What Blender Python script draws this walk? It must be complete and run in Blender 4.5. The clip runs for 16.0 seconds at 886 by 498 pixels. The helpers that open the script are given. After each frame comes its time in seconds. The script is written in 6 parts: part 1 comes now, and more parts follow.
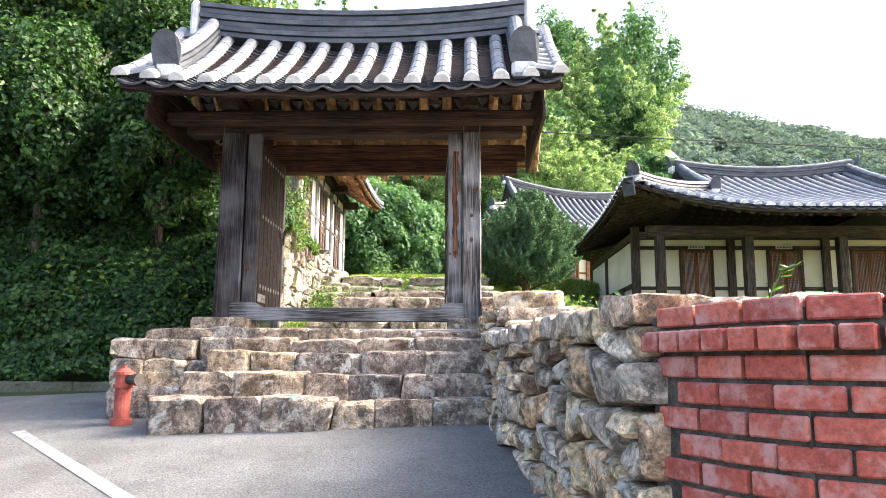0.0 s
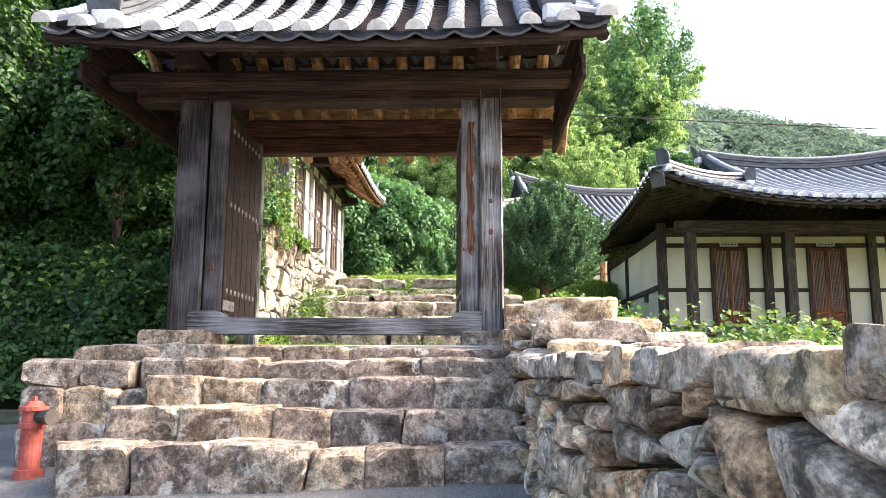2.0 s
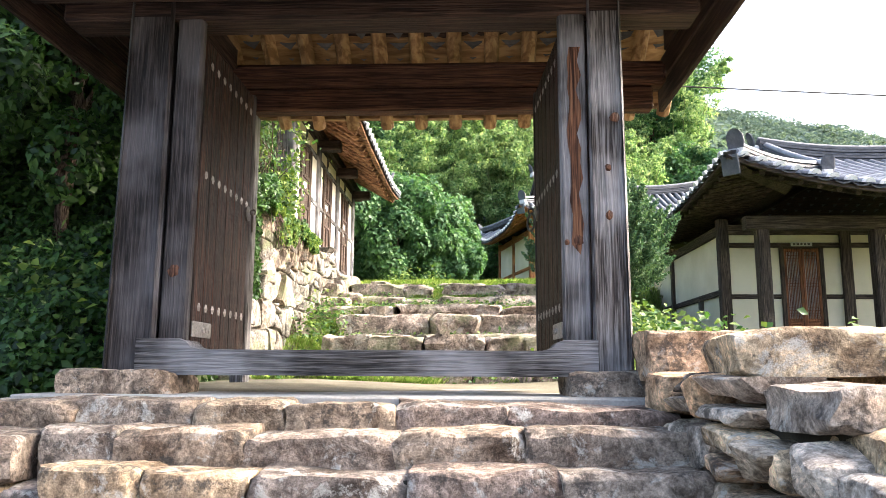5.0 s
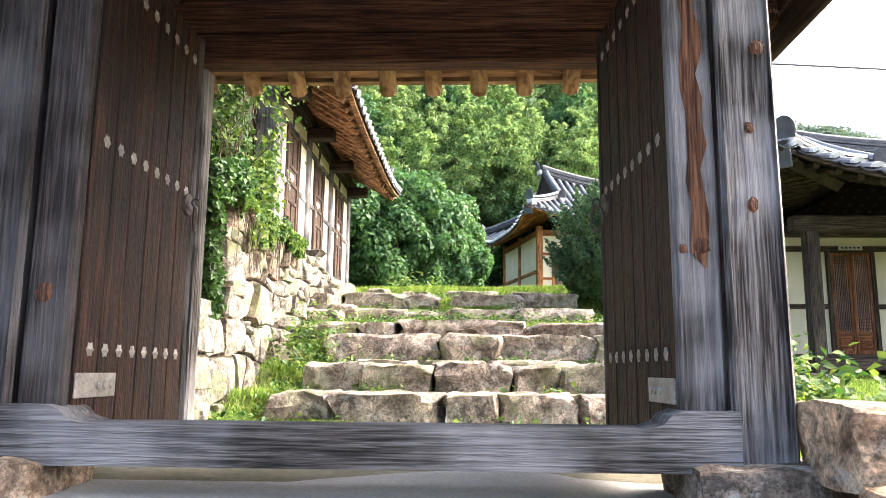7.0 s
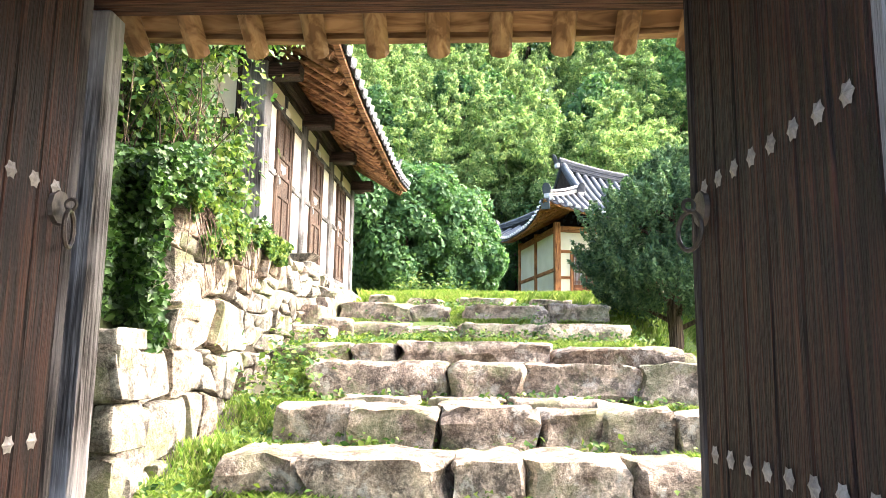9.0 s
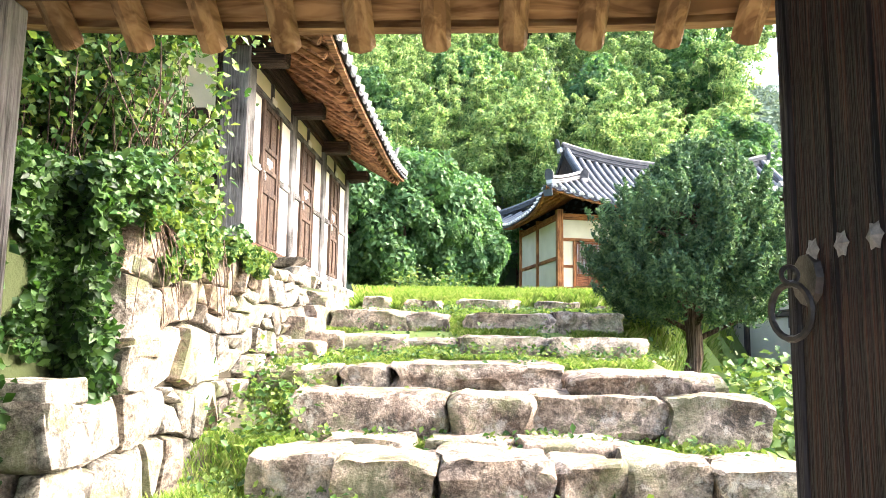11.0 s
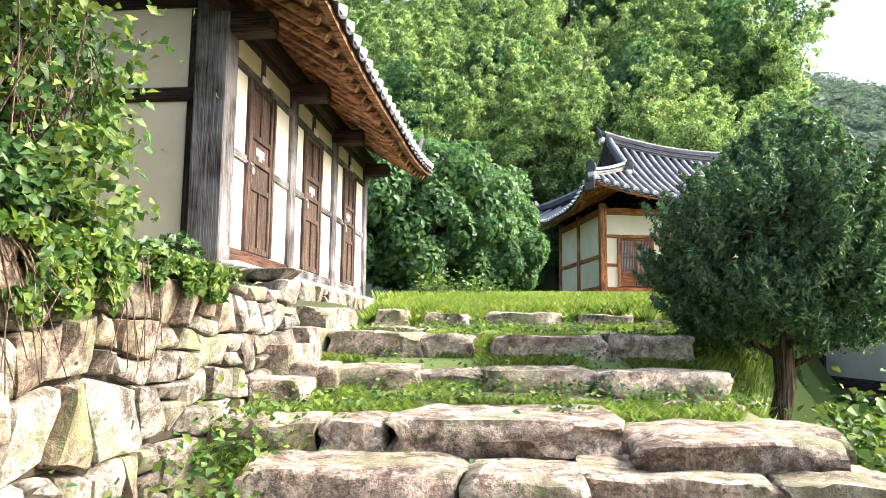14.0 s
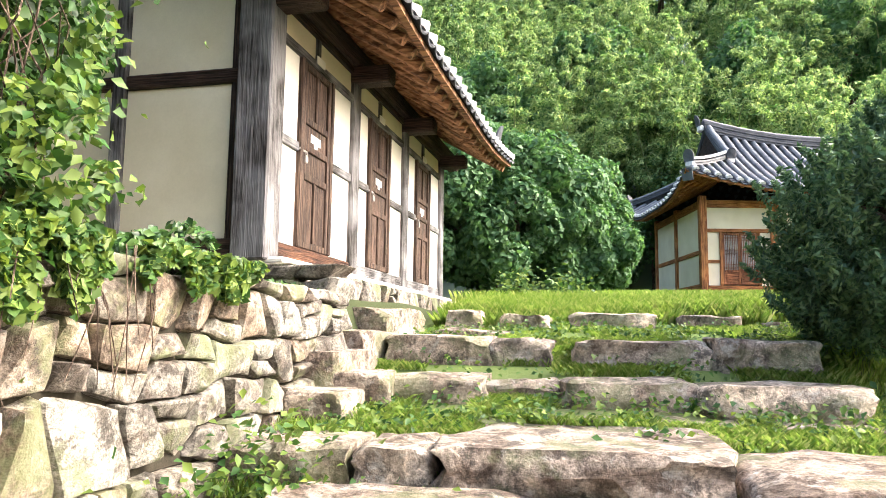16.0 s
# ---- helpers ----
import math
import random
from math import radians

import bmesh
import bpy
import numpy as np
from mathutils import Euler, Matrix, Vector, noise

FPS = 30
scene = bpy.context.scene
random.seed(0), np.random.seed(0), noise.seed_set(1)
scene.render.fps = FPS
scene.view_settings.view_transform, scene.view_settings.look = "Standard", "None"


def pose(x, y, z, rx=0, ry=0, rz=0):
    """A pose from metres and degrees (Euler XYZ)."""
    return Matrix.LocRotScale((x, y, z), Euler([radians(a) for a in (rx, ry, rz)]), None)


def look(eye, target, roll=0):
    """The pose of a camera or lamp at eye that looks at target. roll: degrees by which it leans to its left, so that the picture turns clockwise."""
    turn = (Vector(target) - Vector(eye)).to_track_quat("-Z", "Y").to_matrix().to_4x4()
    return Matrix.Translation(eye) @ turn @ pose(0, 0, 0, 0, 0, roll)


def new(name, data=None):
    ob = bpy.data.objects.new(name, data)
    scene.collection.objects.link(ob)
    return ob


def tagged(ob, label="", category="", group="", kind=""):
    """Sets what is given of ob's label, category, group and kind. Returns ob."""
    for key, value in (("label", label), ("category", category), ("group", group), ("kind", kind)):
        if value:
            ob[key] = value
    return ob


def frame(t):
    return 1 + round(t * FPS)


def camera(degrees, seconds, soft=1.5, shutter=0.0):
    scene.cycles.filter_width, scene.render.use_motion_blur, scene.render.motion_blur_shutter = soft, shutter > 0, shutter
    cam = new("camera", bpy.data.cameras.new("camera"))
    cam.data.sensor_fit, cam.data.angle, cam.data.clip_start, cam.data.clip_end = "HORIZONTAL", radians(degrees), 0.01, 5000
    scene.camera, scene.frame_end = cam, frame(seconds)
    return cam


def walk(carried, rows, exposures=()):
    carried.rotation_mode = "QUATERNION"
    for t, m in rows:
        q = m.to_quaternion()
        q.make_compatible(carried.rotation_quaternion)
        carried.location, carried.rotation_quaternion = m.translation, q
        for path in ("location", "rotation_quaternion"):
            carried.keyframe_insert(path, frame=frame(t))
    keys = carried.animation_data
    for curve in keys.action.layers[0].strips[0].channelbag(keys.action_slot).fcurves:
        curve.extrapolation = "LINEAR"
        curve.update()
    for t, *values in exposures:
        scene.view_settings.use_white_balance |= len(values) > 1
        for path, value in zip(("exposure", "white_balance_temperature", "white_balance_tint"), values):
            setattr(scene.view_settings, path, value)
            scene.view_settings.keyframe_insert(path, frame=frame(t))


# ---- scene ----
cam = camera(61.7, 16.0, soft=0.75)
PATH = [
    (0, (-0.22, -0.022, 1.567), (-0.281, 1.953, 1.879), 0.4),
    (0.5, (-0.193, 0.412, 1.609), (-0.263, 2.386, 1.92), 0.4),
    (1, (-0.248, 0.802, 1.616), (-0.319, 2.777, 1.926), 0.3),
    (1.5, (-0.308, 1.215, 1.708), (-0.379, 3.19, 2.018), 0.3),
    (2, (-0.338, 1.627, 1.772), (-0.411, 3.601, 2.086), 0.3),
    (2.5, (-0.456, 1.952, 1.807), (-0.539, 3.925, 2.124), 0.3),
    (3, (-0.586, 2.285, 1.88), (-0.674, 4.258, 2.198), 0.3),
    (3.5, (-0.621, 2.717, 1.93), (-0.713, 4.689, 2.25), 0.2),
    (4, (-0.757, 3.109, 1.955), (-0.846, 5.081, 2.276), 0.2),
    (6.5, (-1.035, 5.124, 2.32), (-1.107, 7.096, 2.644), 0.5),
    (7, (-1.12, 5.485, 2.367), (-1.195, 7.457, 2.692), 0.5),
    (7.5, (-1.142, 5.82, 2.417), (-1.231, 7.792, 2.743), 0.5),
    (8, (-1.106, 6.173, 2.493), (-1.208, 8.143, 2.819), 0.5),
    (10.5, (-1.211, 7.238, 2.946), (-1.324, 9.217, 3.207), 1.0),
    (11, (-1.18, 7.366, 3.018), (-1.288, 9.347, 3.274), 0.8),
    (11.5, (-1.14, 7.544, 3.122), (-1.247, 9.525, 3.378), 0.7),
    (12, (-1.153, 7.728, 3.183), (-1.277, 9.707, 3.44), 0.7),
    (12.5, (-1.212, 7.97, 3.292), (-1.355, 9.949, 3.542), 0.6),
    (13, (-1.161, 8.212, 3.281), (-1.319, 10.19, 3.53), 0.6),
    (13.5, (-1.072, 8.544, 3.335), (-1.254, 10.52, 3.582), 0.6),
    (14, (-1.121, 8.833, 3.305), (-1.333, 10.807, 3.548), 0.6),
    (14.5, (-1.16, 9.082, 3.331), (-1.401, 11.052, 3.575), 0.6),
    (15, (-1.046, 9.314, 3.33), (-1.35, 11.276, 3.573), 0.6),
    (15.5, (-0.992, 9.468, 3.348), (-1.383, 11.414, 3.589), 0.6),
    (16, (-1.049, 9.653, 3.341), (-1.506, 11.585, 3.583), 0.7),
]
EXPOSURES = [(0, 2.72), (4, 2.68), (7, 2.78), (8, 3.06), (10.5, 3.24), (12, 3.08), (13, 2.76), (14, 2.5), (16, 2.5)]
walk(cam, [(t, look(eye, target, roll)) for t, eye, target, roll in PATH], EXPOSURES)

# ---- light ----
SUN_DIR = Vector((0.78, 0.12, 0.62)).normalized()
world = bpy.data.worlds.new("sky")
scene.world = world
world.use_nodes = True
wn = world.node_tree
sky = wn.nodes.new("ShaderNodeTexSky")
sky.sky_type = "NISHITA"
sky.sun_disc = False
sky.sun_elevation = math.asin(SUN_DIR.z)
sky.sun_rotation = math.atan2(SUN_DIR.x, SUN_DIR.y)
sky.air_density, sky.dust_density, sky.ozone_density = 1.0, 6.0, 1.0
wn.nodes["Background"].inputs["Strength"].default_value = 0.15
wn.links.new(sky.outputs[0], wn.nodes["Background"].inputs["Color"])
sun = new("sun", bpy.data.lights.new("sun", "SUN"))
sun.data.energy, sun.data.angle, sun.data.color = 1.22, radians(20.0), (1.0, 0.965, 0.90)
sun.matrix_world = look(SUN_DIR * 50, (0, 0, 0))


# ---- materials ----
def material(name, rough=0.8, metal=0.0, spec=0.3):
    m = bpy.data.materials.new(name)
    m.use_nodes = True
    p = m.node_tree.nodes["Principled BSDF"]
    p.inputs["Roughness"].default_value = rough
    p.inputs["Metallic"].default_value = metal
    p.inputs["Specular IOR Level"].default_value = spec
    return m, m.node_tree, p


def node(nt, kind, **values):
    n = nt.nodes.new(kind)
    for k, v in values.items():
        n.inputs[k.replace("_", " ")].default_value = v
    return n


def coords(nt, scale=(1, 1, 1), jitter=True):
    tc = nt.nodes.new("ShaderNodeTexCoord")
    mp = node(nt, "ShaderNodeMapping", Scale=scale)
    nt.links.new(tc.outputs["Object"], mp.inputs["Vector"])
    if jitter:
        info = nt.nodes.new("ShaderNodeObjectInfo")
        mul = nt.nodes.new("ShaderNodeVectorMath")
        mul.operation = "SCALE"
        mul.inputs["Scale"].default_value = 37.0
        comb = nt.nodes.new("ShaderNodeCombineXYZ")
        for k in range(3):
            nt.links.new(info.outputs["Random"], comb.inputs[k])
        nt.links.new(comb.outputs[0], mul.inputs[0])
        nt.links.new(mul.outputs[0], mp.inputs["Location"])
    return mp.outputs["Vector"]


def noise_tex(nt, vec, scale, detail=5.0, rough=0.6, distortion=0.0):
    n = node(nt, "ShaderNodeTexNoise", Scale=scale, Detail=detail, Roughness=rough, Distortion=distortion)
    nt.links.new(vec, n.inputs["Vector"])
    return n.outputs["Fac"]


def ramp(nt, fac, stops):
    r = nt.nodes.new("ShaderNodeValToRGB")
    els = r.color_ramp.elements
    while len(els) < len(stops):
        els.new(0.5)
    for e, (pos, col) in zip(els, stops):
        e.position = pos
        e.color = (*col, 1)
    nt.links.new(fac, r.inputs["Fac"])
    return r.outputs["Color"]


def mixed(nt, fac, a, b, mode="MIX"):
    m = nt.nodes.new("ShaderNodeMix")
    m.data_type, m.blend_type = "RGBA", mode
    for sock, v in ((m.inputs[0], fac), (m.inputs[6], a), (m.inputs[7], b)):
        if isinstance(v, (int, float)):
            sock.default_value = v
        elif isinstance(v, tuple):
            sock.default_value = (*v, 1)
        else:
            nt.links.new(v, sock)
    return m.outputs[2]


def bump(nt, p, height, strength, dist=0.02):
    b = node(nt, "ShaderNodeBump", Strength=strength, Distance=dist)
    nt.links.new(height, b.inputs["Height"])
    nt.links.new(b.outputs["Normal"], p.inputs["Normal"])


def wood(name, dark, mid, light, axis, rough=0.75, spec=0.25, weather=None, fine=75):
    m, nt, p = material(name, rough, spec=spec)
    sc = [fine, fine, fine]
    sc["xyz".index(axis)] = 2.8
    v = coords(nt, sc)
    g = noise_tex(nt, v, 1.0, 3, 0.6, 0.5)
    big = noise_tex(nt, coords(nt), 2.2, 3, 0.5)
    c = ramp(nt, g, [(0.40, dark), (0.49, mid), (0.62, light)])
    if fine > 50:
        sl = [fine * 0.32] * 3
        sl["xyz".index(axis)] = 0.9
        lines = noise_tex(nt, coords(nt, sl), 1.0, 2, 0.5, 0.5)
        c = mixed(nt, 0.5, c, ramp(nt, lines, [(0.455, (1.15, 1.15, 1.15)), (0.485, (0.25, 0.24, 0.23)), (0.50, (1.0, 1.0, 1.0)), (0.53, (1.25, 1.25, 1.25)), (0.55, (0.45, 0.44, 0.43)), (0.57, (1.1, 1.1, 1.1))]), "MULTIPLY")
    if weather:
        c = mixed(nt, ramp(nt, big, [(0.42, (0, 0, 0)), (0.62, (1, 1, 1))]), c, mixed(nt, 0.55, c, weather))
    c = mixed(nt, 0.6, c, ramp(nt, big, [(0.38, (0.4, 0.4, 0.4)), (0.65, (1.2, 1.2, 1.2))]), "MULTIPLY")
    nt.links.new(c, p.inputs["Base Color"])
    bump(nt, p, g, 0.9, 0.02)
    return m


def stone(name, tones, moss=0.0, rough=0.9, lichen=0.65):
    m, nt, p = material(name, rough, spec=0.2)
    info = nt.nodes.new("ShaderNodeObjectInfo")
    v = coords(nt)
    base = ramp(nt, info.outputs["Random"], [((i + 0.5) / len(tones), t) for i, t in enumerate(tones)])
    big = noise_tex(nt, v, 4.0, 6, 0.65, 0.8)
    mid = noise_tex(nt, v, 15, 6, 0.7, 0.5)
    fine = noise_tex(nt, v, 60, 5, 0.75)
    dark = noise_tex(nt, v, 7, 8, 0.78)
    pale = noise_tex(nt, v, 5.5, 8, 0.75, 0.4)
    c = mixed(nt, 0.9, base, ramp(nt, big, [(0.38, (0.34, 0.28, 0.24)), (0.47, (0.75, 0.70, 0.66)), (0.54, (1.05, 1.0, 0.95)), (0.62, (1.6, 1.5, 1.38))]), "MULTIPLY")
    c = mixed(nt, 0.8, c, ramp(nt, mid, [(0.38, (0.42, 0.40, 0.38)), (0.5, (0.95, 0.95, 0.95)), (0.6, (1.45, 1.42, 1.38))]), "MULTIPLY")
    c = mixed(nt, 0.7, c, ramp(nt, fine, [(0.38, (0.45, 0.44, 0.42)), (0.6, (1.35, 1.35, 1.33))]), "MULTIPLY")
    c = mixed(nt, ramp(nt, dark, [(0.53, (0, 0, 0)), (0.60, (0.8, 0.8, 0.8))]), c, (0.05, 0.045, 0.04))
    c = mixed(nt, ramp(nt, pale, [(0.55, (0, 0, 0)), (0.62, (lichen, lichen, lichen))]), c, (0.55, 0.53, 0.48))
    if moss:
        k = noise_tex(nt, v, 2.4, 6, 0.7)
        c = mixed(nt, ramp(nt, k, [(0.51, (0, 0, 0)), (0.6, (moss, moss, moss))]), c, (0.16, 0.18, 0.09))
    nt.links.new(c, p.inputs["Base Color"])
    h = mixed(nt, 0.45, big, mixed(nt, 0.35, mid, fine))
    bump(nt, p, h, 1.0, 0.05)
    return m


def leafy(name, tones, thin=0.35, rough=0.5):
    m, nt, p = material(name, rough, spec=0.3)
    geo = nt.nodes.new("ShaderNodeNewGeometry")
    c = ramp(nt, geo.outputs["Random Per Island"], [((i + 0.5) / len(tones), t) for i, t in enumerate(tones)])
    nt.links.new(c, p.inputs["Base Color"])
    tr = nt.nodes.new("ShaderNodeBsdfTranslucent")
    nt.links.new(mixed(nt, 1.0, c, (1.35, 1.35, 0.8), "MULTIPLY"), tr.inputs["Color"])
    mx = node(nt, "ShaderNodeMixShader", Fac=thin)
    nt.links.new(p.outputs[0], mx.inputs[1])
    nt.links.new(tr.outputs[0], mx.inputs[2])
    nt.links.new(mx.outputs[0], nt.nodes["Material Output"].inputs["Surface"])
    return m


def mottled(name, a, b, scale=3.0, fine=40.0, rough=0.9, strength=0.3, spec=0.2, metal=0.0, fine_amount=0.35):
    m, nt, p = material(name, rough, metal, spec)
    v = coords(nt)
    big = noise_tex(nt, v, scale, 6, 0.6)
    f = noise_tex(nt, v, fine, 5, 0.7)
    c = ramp(nt, big, [(0.35, a), (0.65, b)])
    c = mixed(nt, fine_amount, c, ramp(nt, f, [(0.35, (0.4, 0.4, 0.4)), (0.65, (1.3, 1.3, 1.3))]), "MULTIPLY")
    nt.links.new(c, p.inputs["Base Color"])
    bump(nt, p, f, strength, 0.01)
    return m


AX = "xyz"
GREYWOOD = {a: wood("weathered_wood_" + a, (0.010, 0.007, 0.007), (0.029, 0.022, 0.021), (0.07, 0.058, 0.056), a, weather=(0.105, 0.098, 0.103)) for a in AX}
# Weathered pale wood, made lighter still by sunlight put into the colour.
PALEWOOD = {a: wood("sunlit_silvered_wood_" + a, (0.03, 0.025, 0.025), (0.10, 0.088, 0.085), (0.25, 0.235, 0.235), a, weather=(0.36, 0.355, 0.37)) for a in AX}
ASHWOOD = {a: wood("ash_grey_wood_" + a, (0.02, 0.018, 0.018), (0.075, 0.067, 0.066), (0.165, 0.155, 0.156), a, weather=(0.26, 0.256, 0.27)) for a in AX}
# Dark wood, its colour lowered further for the shade below the gate eaves.
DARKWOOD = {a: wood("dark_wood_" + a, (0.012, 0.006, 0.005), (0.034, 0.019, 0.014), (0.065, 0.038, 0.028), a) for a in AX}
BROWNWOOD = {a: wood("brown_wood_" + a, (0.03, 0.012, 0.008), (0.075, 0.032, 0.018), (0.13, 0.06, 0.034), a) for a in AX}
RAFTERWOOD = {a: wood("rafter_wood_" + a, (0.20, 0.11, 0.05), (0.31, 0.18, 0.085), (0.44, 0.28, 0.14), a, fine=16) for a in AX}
NEWWOOD = {a: wood("new_wood_" + a, (0.16, 0.05, 0.015), (0.36, 0.14, 0.05), (0.48, 0.22, 0.085), a) for a in AX}
STEP_STONE = stone("step_stone", [(0.30, 0.24, 0.19), (0.20, 0.17, 0.15), (0.42, 0.33, 0.23), (0.25, 0.20, 0.18), (0.36, 0.31, 0.26), (0.16, 0.14, 0.135)])
SLAB_STONE = stone("slab_stone", [(0.37, 0.325, 0.28), (0.26, 0.22, 0.195), (0.43, 0.37, 0.32), (0.31, 0.27, 0.24)], moss=0.5, lichen=0.5)
WALL_STONE = stone("wall_stone", [(0.27, 0.265, 0.25), (0.19, 0.18, 0.168), (0.31, 0.305, 0.29), (0.15, 0.135, 0.125), (0.26, 0.215, 0.18), (0.23, 0.225, 0.21)], moss=0.6, lichen=0.3)
RUBBLE = stone("rubble_stone", [(0.46, 0.38, 0.30), (0.62, 0.49, 0.33), (0.24, 0.205, 0.18), (0.66, 0.53, 0.34), (0.44, 0.40, 0.36), (0.60, 0.40, 0.24), (0.33, 0.29, 0.26), (0.56, 0.50, 0.44)])
# Earth mortar darkened: shade inside the stone joints is put into its colour.
SHADED_MORTAR = mottled("shaded_earth_mortar", (0.020, 0.018, 0.013), (0.05, 0.042, 0.03), 5, 60)
ASPHALT = mottled("asphalt", (0.125, 0.122, 0.12), (0.185, 0.181, 0.178), 1.6, 75, 0.9, 1.0, 0.2, 0.0, 0.95)
CONCRETE = mottled("concrete", (0.24, 0.23, 0.22), (0.36, 0.35, 0.33), 1.5, 60, 0.9)
MOSSY = mottled("mossy_concrete", (0.045, 0.055, 0.03), (0.14, 0.13, 0.105), 2.5, 40, 0.95, 0.5)
DIRT = mottled("dirt", (0.13, 0.115, 0.08), (0.22, 0.195, 0.14), 1.5, 25, 0.95, 0.6)
dn = DIRT.node_tree
dsep = dn.nodes.new("ShaderNodeSeparateXYZ")
dtc = dn.nodes.new("ShaderNodeTexCoord")
dn.links.new(dtc.outputs["Object"], dsep.inputs[0])
dmap = node(dn, "ShaderNodeMapRange")
dmap.inputs["From Min"].default_value, dmap.inputs["From Max"].default_value = 12.8, 15.2
dn.links.new(dsep.outputs["Y"], dmap.inputs["Value"])
dold = dn.nodes["Principled BSDF"].inputs["Base Color"].links[0].from_socket
dn.links.new(mixed(dn, dmap.outputs[0], dold, (0.11, 0.16, 0.04)), dn.nodes["Principled BSDF"].inputs["Base Color"])
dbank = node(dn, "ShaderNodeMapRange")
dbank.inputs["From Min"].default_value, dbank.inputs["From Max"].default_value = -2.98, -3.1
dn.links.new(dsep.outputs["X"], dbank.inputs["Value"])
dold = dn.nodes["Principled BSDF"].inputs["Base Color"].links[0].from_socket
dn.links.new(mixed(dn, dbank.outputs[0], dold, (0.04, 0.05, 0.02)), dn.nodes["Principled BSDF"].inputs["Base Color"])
# Far ground blends to pale blue-green, matching the haze painted into the leaves.
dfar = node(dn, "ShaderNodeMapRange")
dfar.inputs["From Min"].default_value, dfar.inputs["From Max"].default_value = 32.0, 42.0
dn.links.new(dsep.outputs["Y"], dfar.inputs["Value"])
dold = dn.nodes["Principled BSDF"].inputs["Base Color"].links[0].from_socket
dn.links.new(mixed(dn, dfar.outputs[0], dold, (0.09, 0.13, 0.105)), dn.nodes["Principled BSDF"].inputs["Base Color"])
SOIL = mottled("dark_soil", (0.025, 0.028, 0.014), (0.05, 0.055, 0.025), 1.0, 15, 0.95, 0.6)
LINE = mottled("road_paint", (0.19, 0.19, 0.187), (0.36, 0.36, 0.35), 7, 70, 0.85, 0.6, 0.3, 0.0, 0.7)
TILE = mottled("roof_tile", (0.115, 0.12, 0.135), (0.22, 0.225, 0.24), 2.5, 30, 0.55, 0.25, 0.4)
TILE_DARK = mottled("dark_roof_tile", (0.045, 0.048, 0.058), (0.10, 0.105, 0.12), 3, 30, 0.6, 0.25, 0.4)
TILE_END = mottled("lime_tile_end", (0.50, 0.49, 0.48), (0.72, 0.71, 0.69), 5, 50, 0.85, 0.2)
PLASTER = mottled("cream_plaster", (0.62, 0.55, 0.40), (0.72, 0.65, 0.50), 1.2, 60, 0.9, 0.08, 0.15, 0.0, 0.06)
WHITE = mottled("white_plaster", (0.70, 0.67, 0.60), (0.80, 0.77, 0.70), 1.2, 60, 0.9, 0.08, 0.15, 0.0, 0.06)
CLAY = mottled("clay_plaster", (0.46, 0.29, 0.18), (0.58, 0.39, 0.26), 1.5, 50, 0.9, 0.15)
IRON = mottled("old_iron", (0.05, 0.045, 0.04), (0.12, 0.10, 0.09), 8, 60, 0.5, 0.3, 0.5, 0.8)
STUD = mottled("pale_iron", (0.20, 0.18, 0.17), (0.38, 0.35, 0.33), 10, 80, 0.5, 0.3, 0.4, 0.3)
PAPER = mottled("door_paper", (0.45, 0.42, 0.40), (0.55, 0.52, 0.49), 3, 60, 0.9, 0.05)
RED_PAINT = mottled("red_paint", (0.24, 0.045, 0.035), (0.38, 0.10, 0.075), 6, 50, 0.55, 0.25)
BARK = wood("bark", (0.04, 0.025, 0.018), (0.11, 0.075, 0.055), (0.2, 0.15, 0.12), "z", 0.95)
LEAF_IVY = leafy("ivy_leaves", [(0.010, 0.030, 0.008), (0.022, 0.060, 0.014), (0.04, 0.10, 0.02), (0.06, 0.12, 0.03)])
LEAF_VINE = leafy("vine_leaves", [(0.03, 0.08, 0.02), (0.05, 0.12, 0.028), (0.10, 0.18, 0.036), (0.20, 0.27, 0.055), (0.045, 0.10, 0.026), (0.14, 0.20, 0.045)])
LEAF_SHELF = leafy("shelf_ivy_leaves", [(0.018, 0.05, 0.014), (0.035, 0.09, 0.024), (0.06, 0.135, 0.035), (0.10, 0.18, 0.05)], 0.25, 0.4)
LEAF_TREE = leafy("broad_leaves", [(0.04, 0.105, 0.042), (0.075, 0.16, 0.062), (0.13, 0.24, 0.10), (0.065, 0.15, 0.06)], 0.4)
LEAF_BAMBOO = leafy("bamboo_leaves", [(0.07, 0.15, 0.06), (0.19, 0.30, 0.13), (0.30, 0.40, 0.19), (0.40, 0.49, 0.26), (0.17, 0.28, 0.12)], 0.5)
LEAF_YEW = leafy("yew_needles", [(0.035, 0.085, 0.045), (0.06, 0.13, 0.065), (0.10, 0.185, 0.09), (0.15, 0.24, 0.115)], 0.25)
# Distant leaves: air haze is mixed into these blue-green tones.
LEAF_FAR = leafy("hazed_far_leaves", [(0.11, 0.155, 0.135), (0.12, 0.168, 0.145), (0.13, 0.18, 0.155)], 0.3, 1.0)
GRASS = leafy("grass_blades", [(0.13, 0.24, 0.05), (0.22, 0.34, 0.08), (0.31, 0.42, 0.12), (0.42, 0.46, 0.22), (0.18, 0.30, 0.06)], 0.5)

# ---- building helpers ----
WM = {}


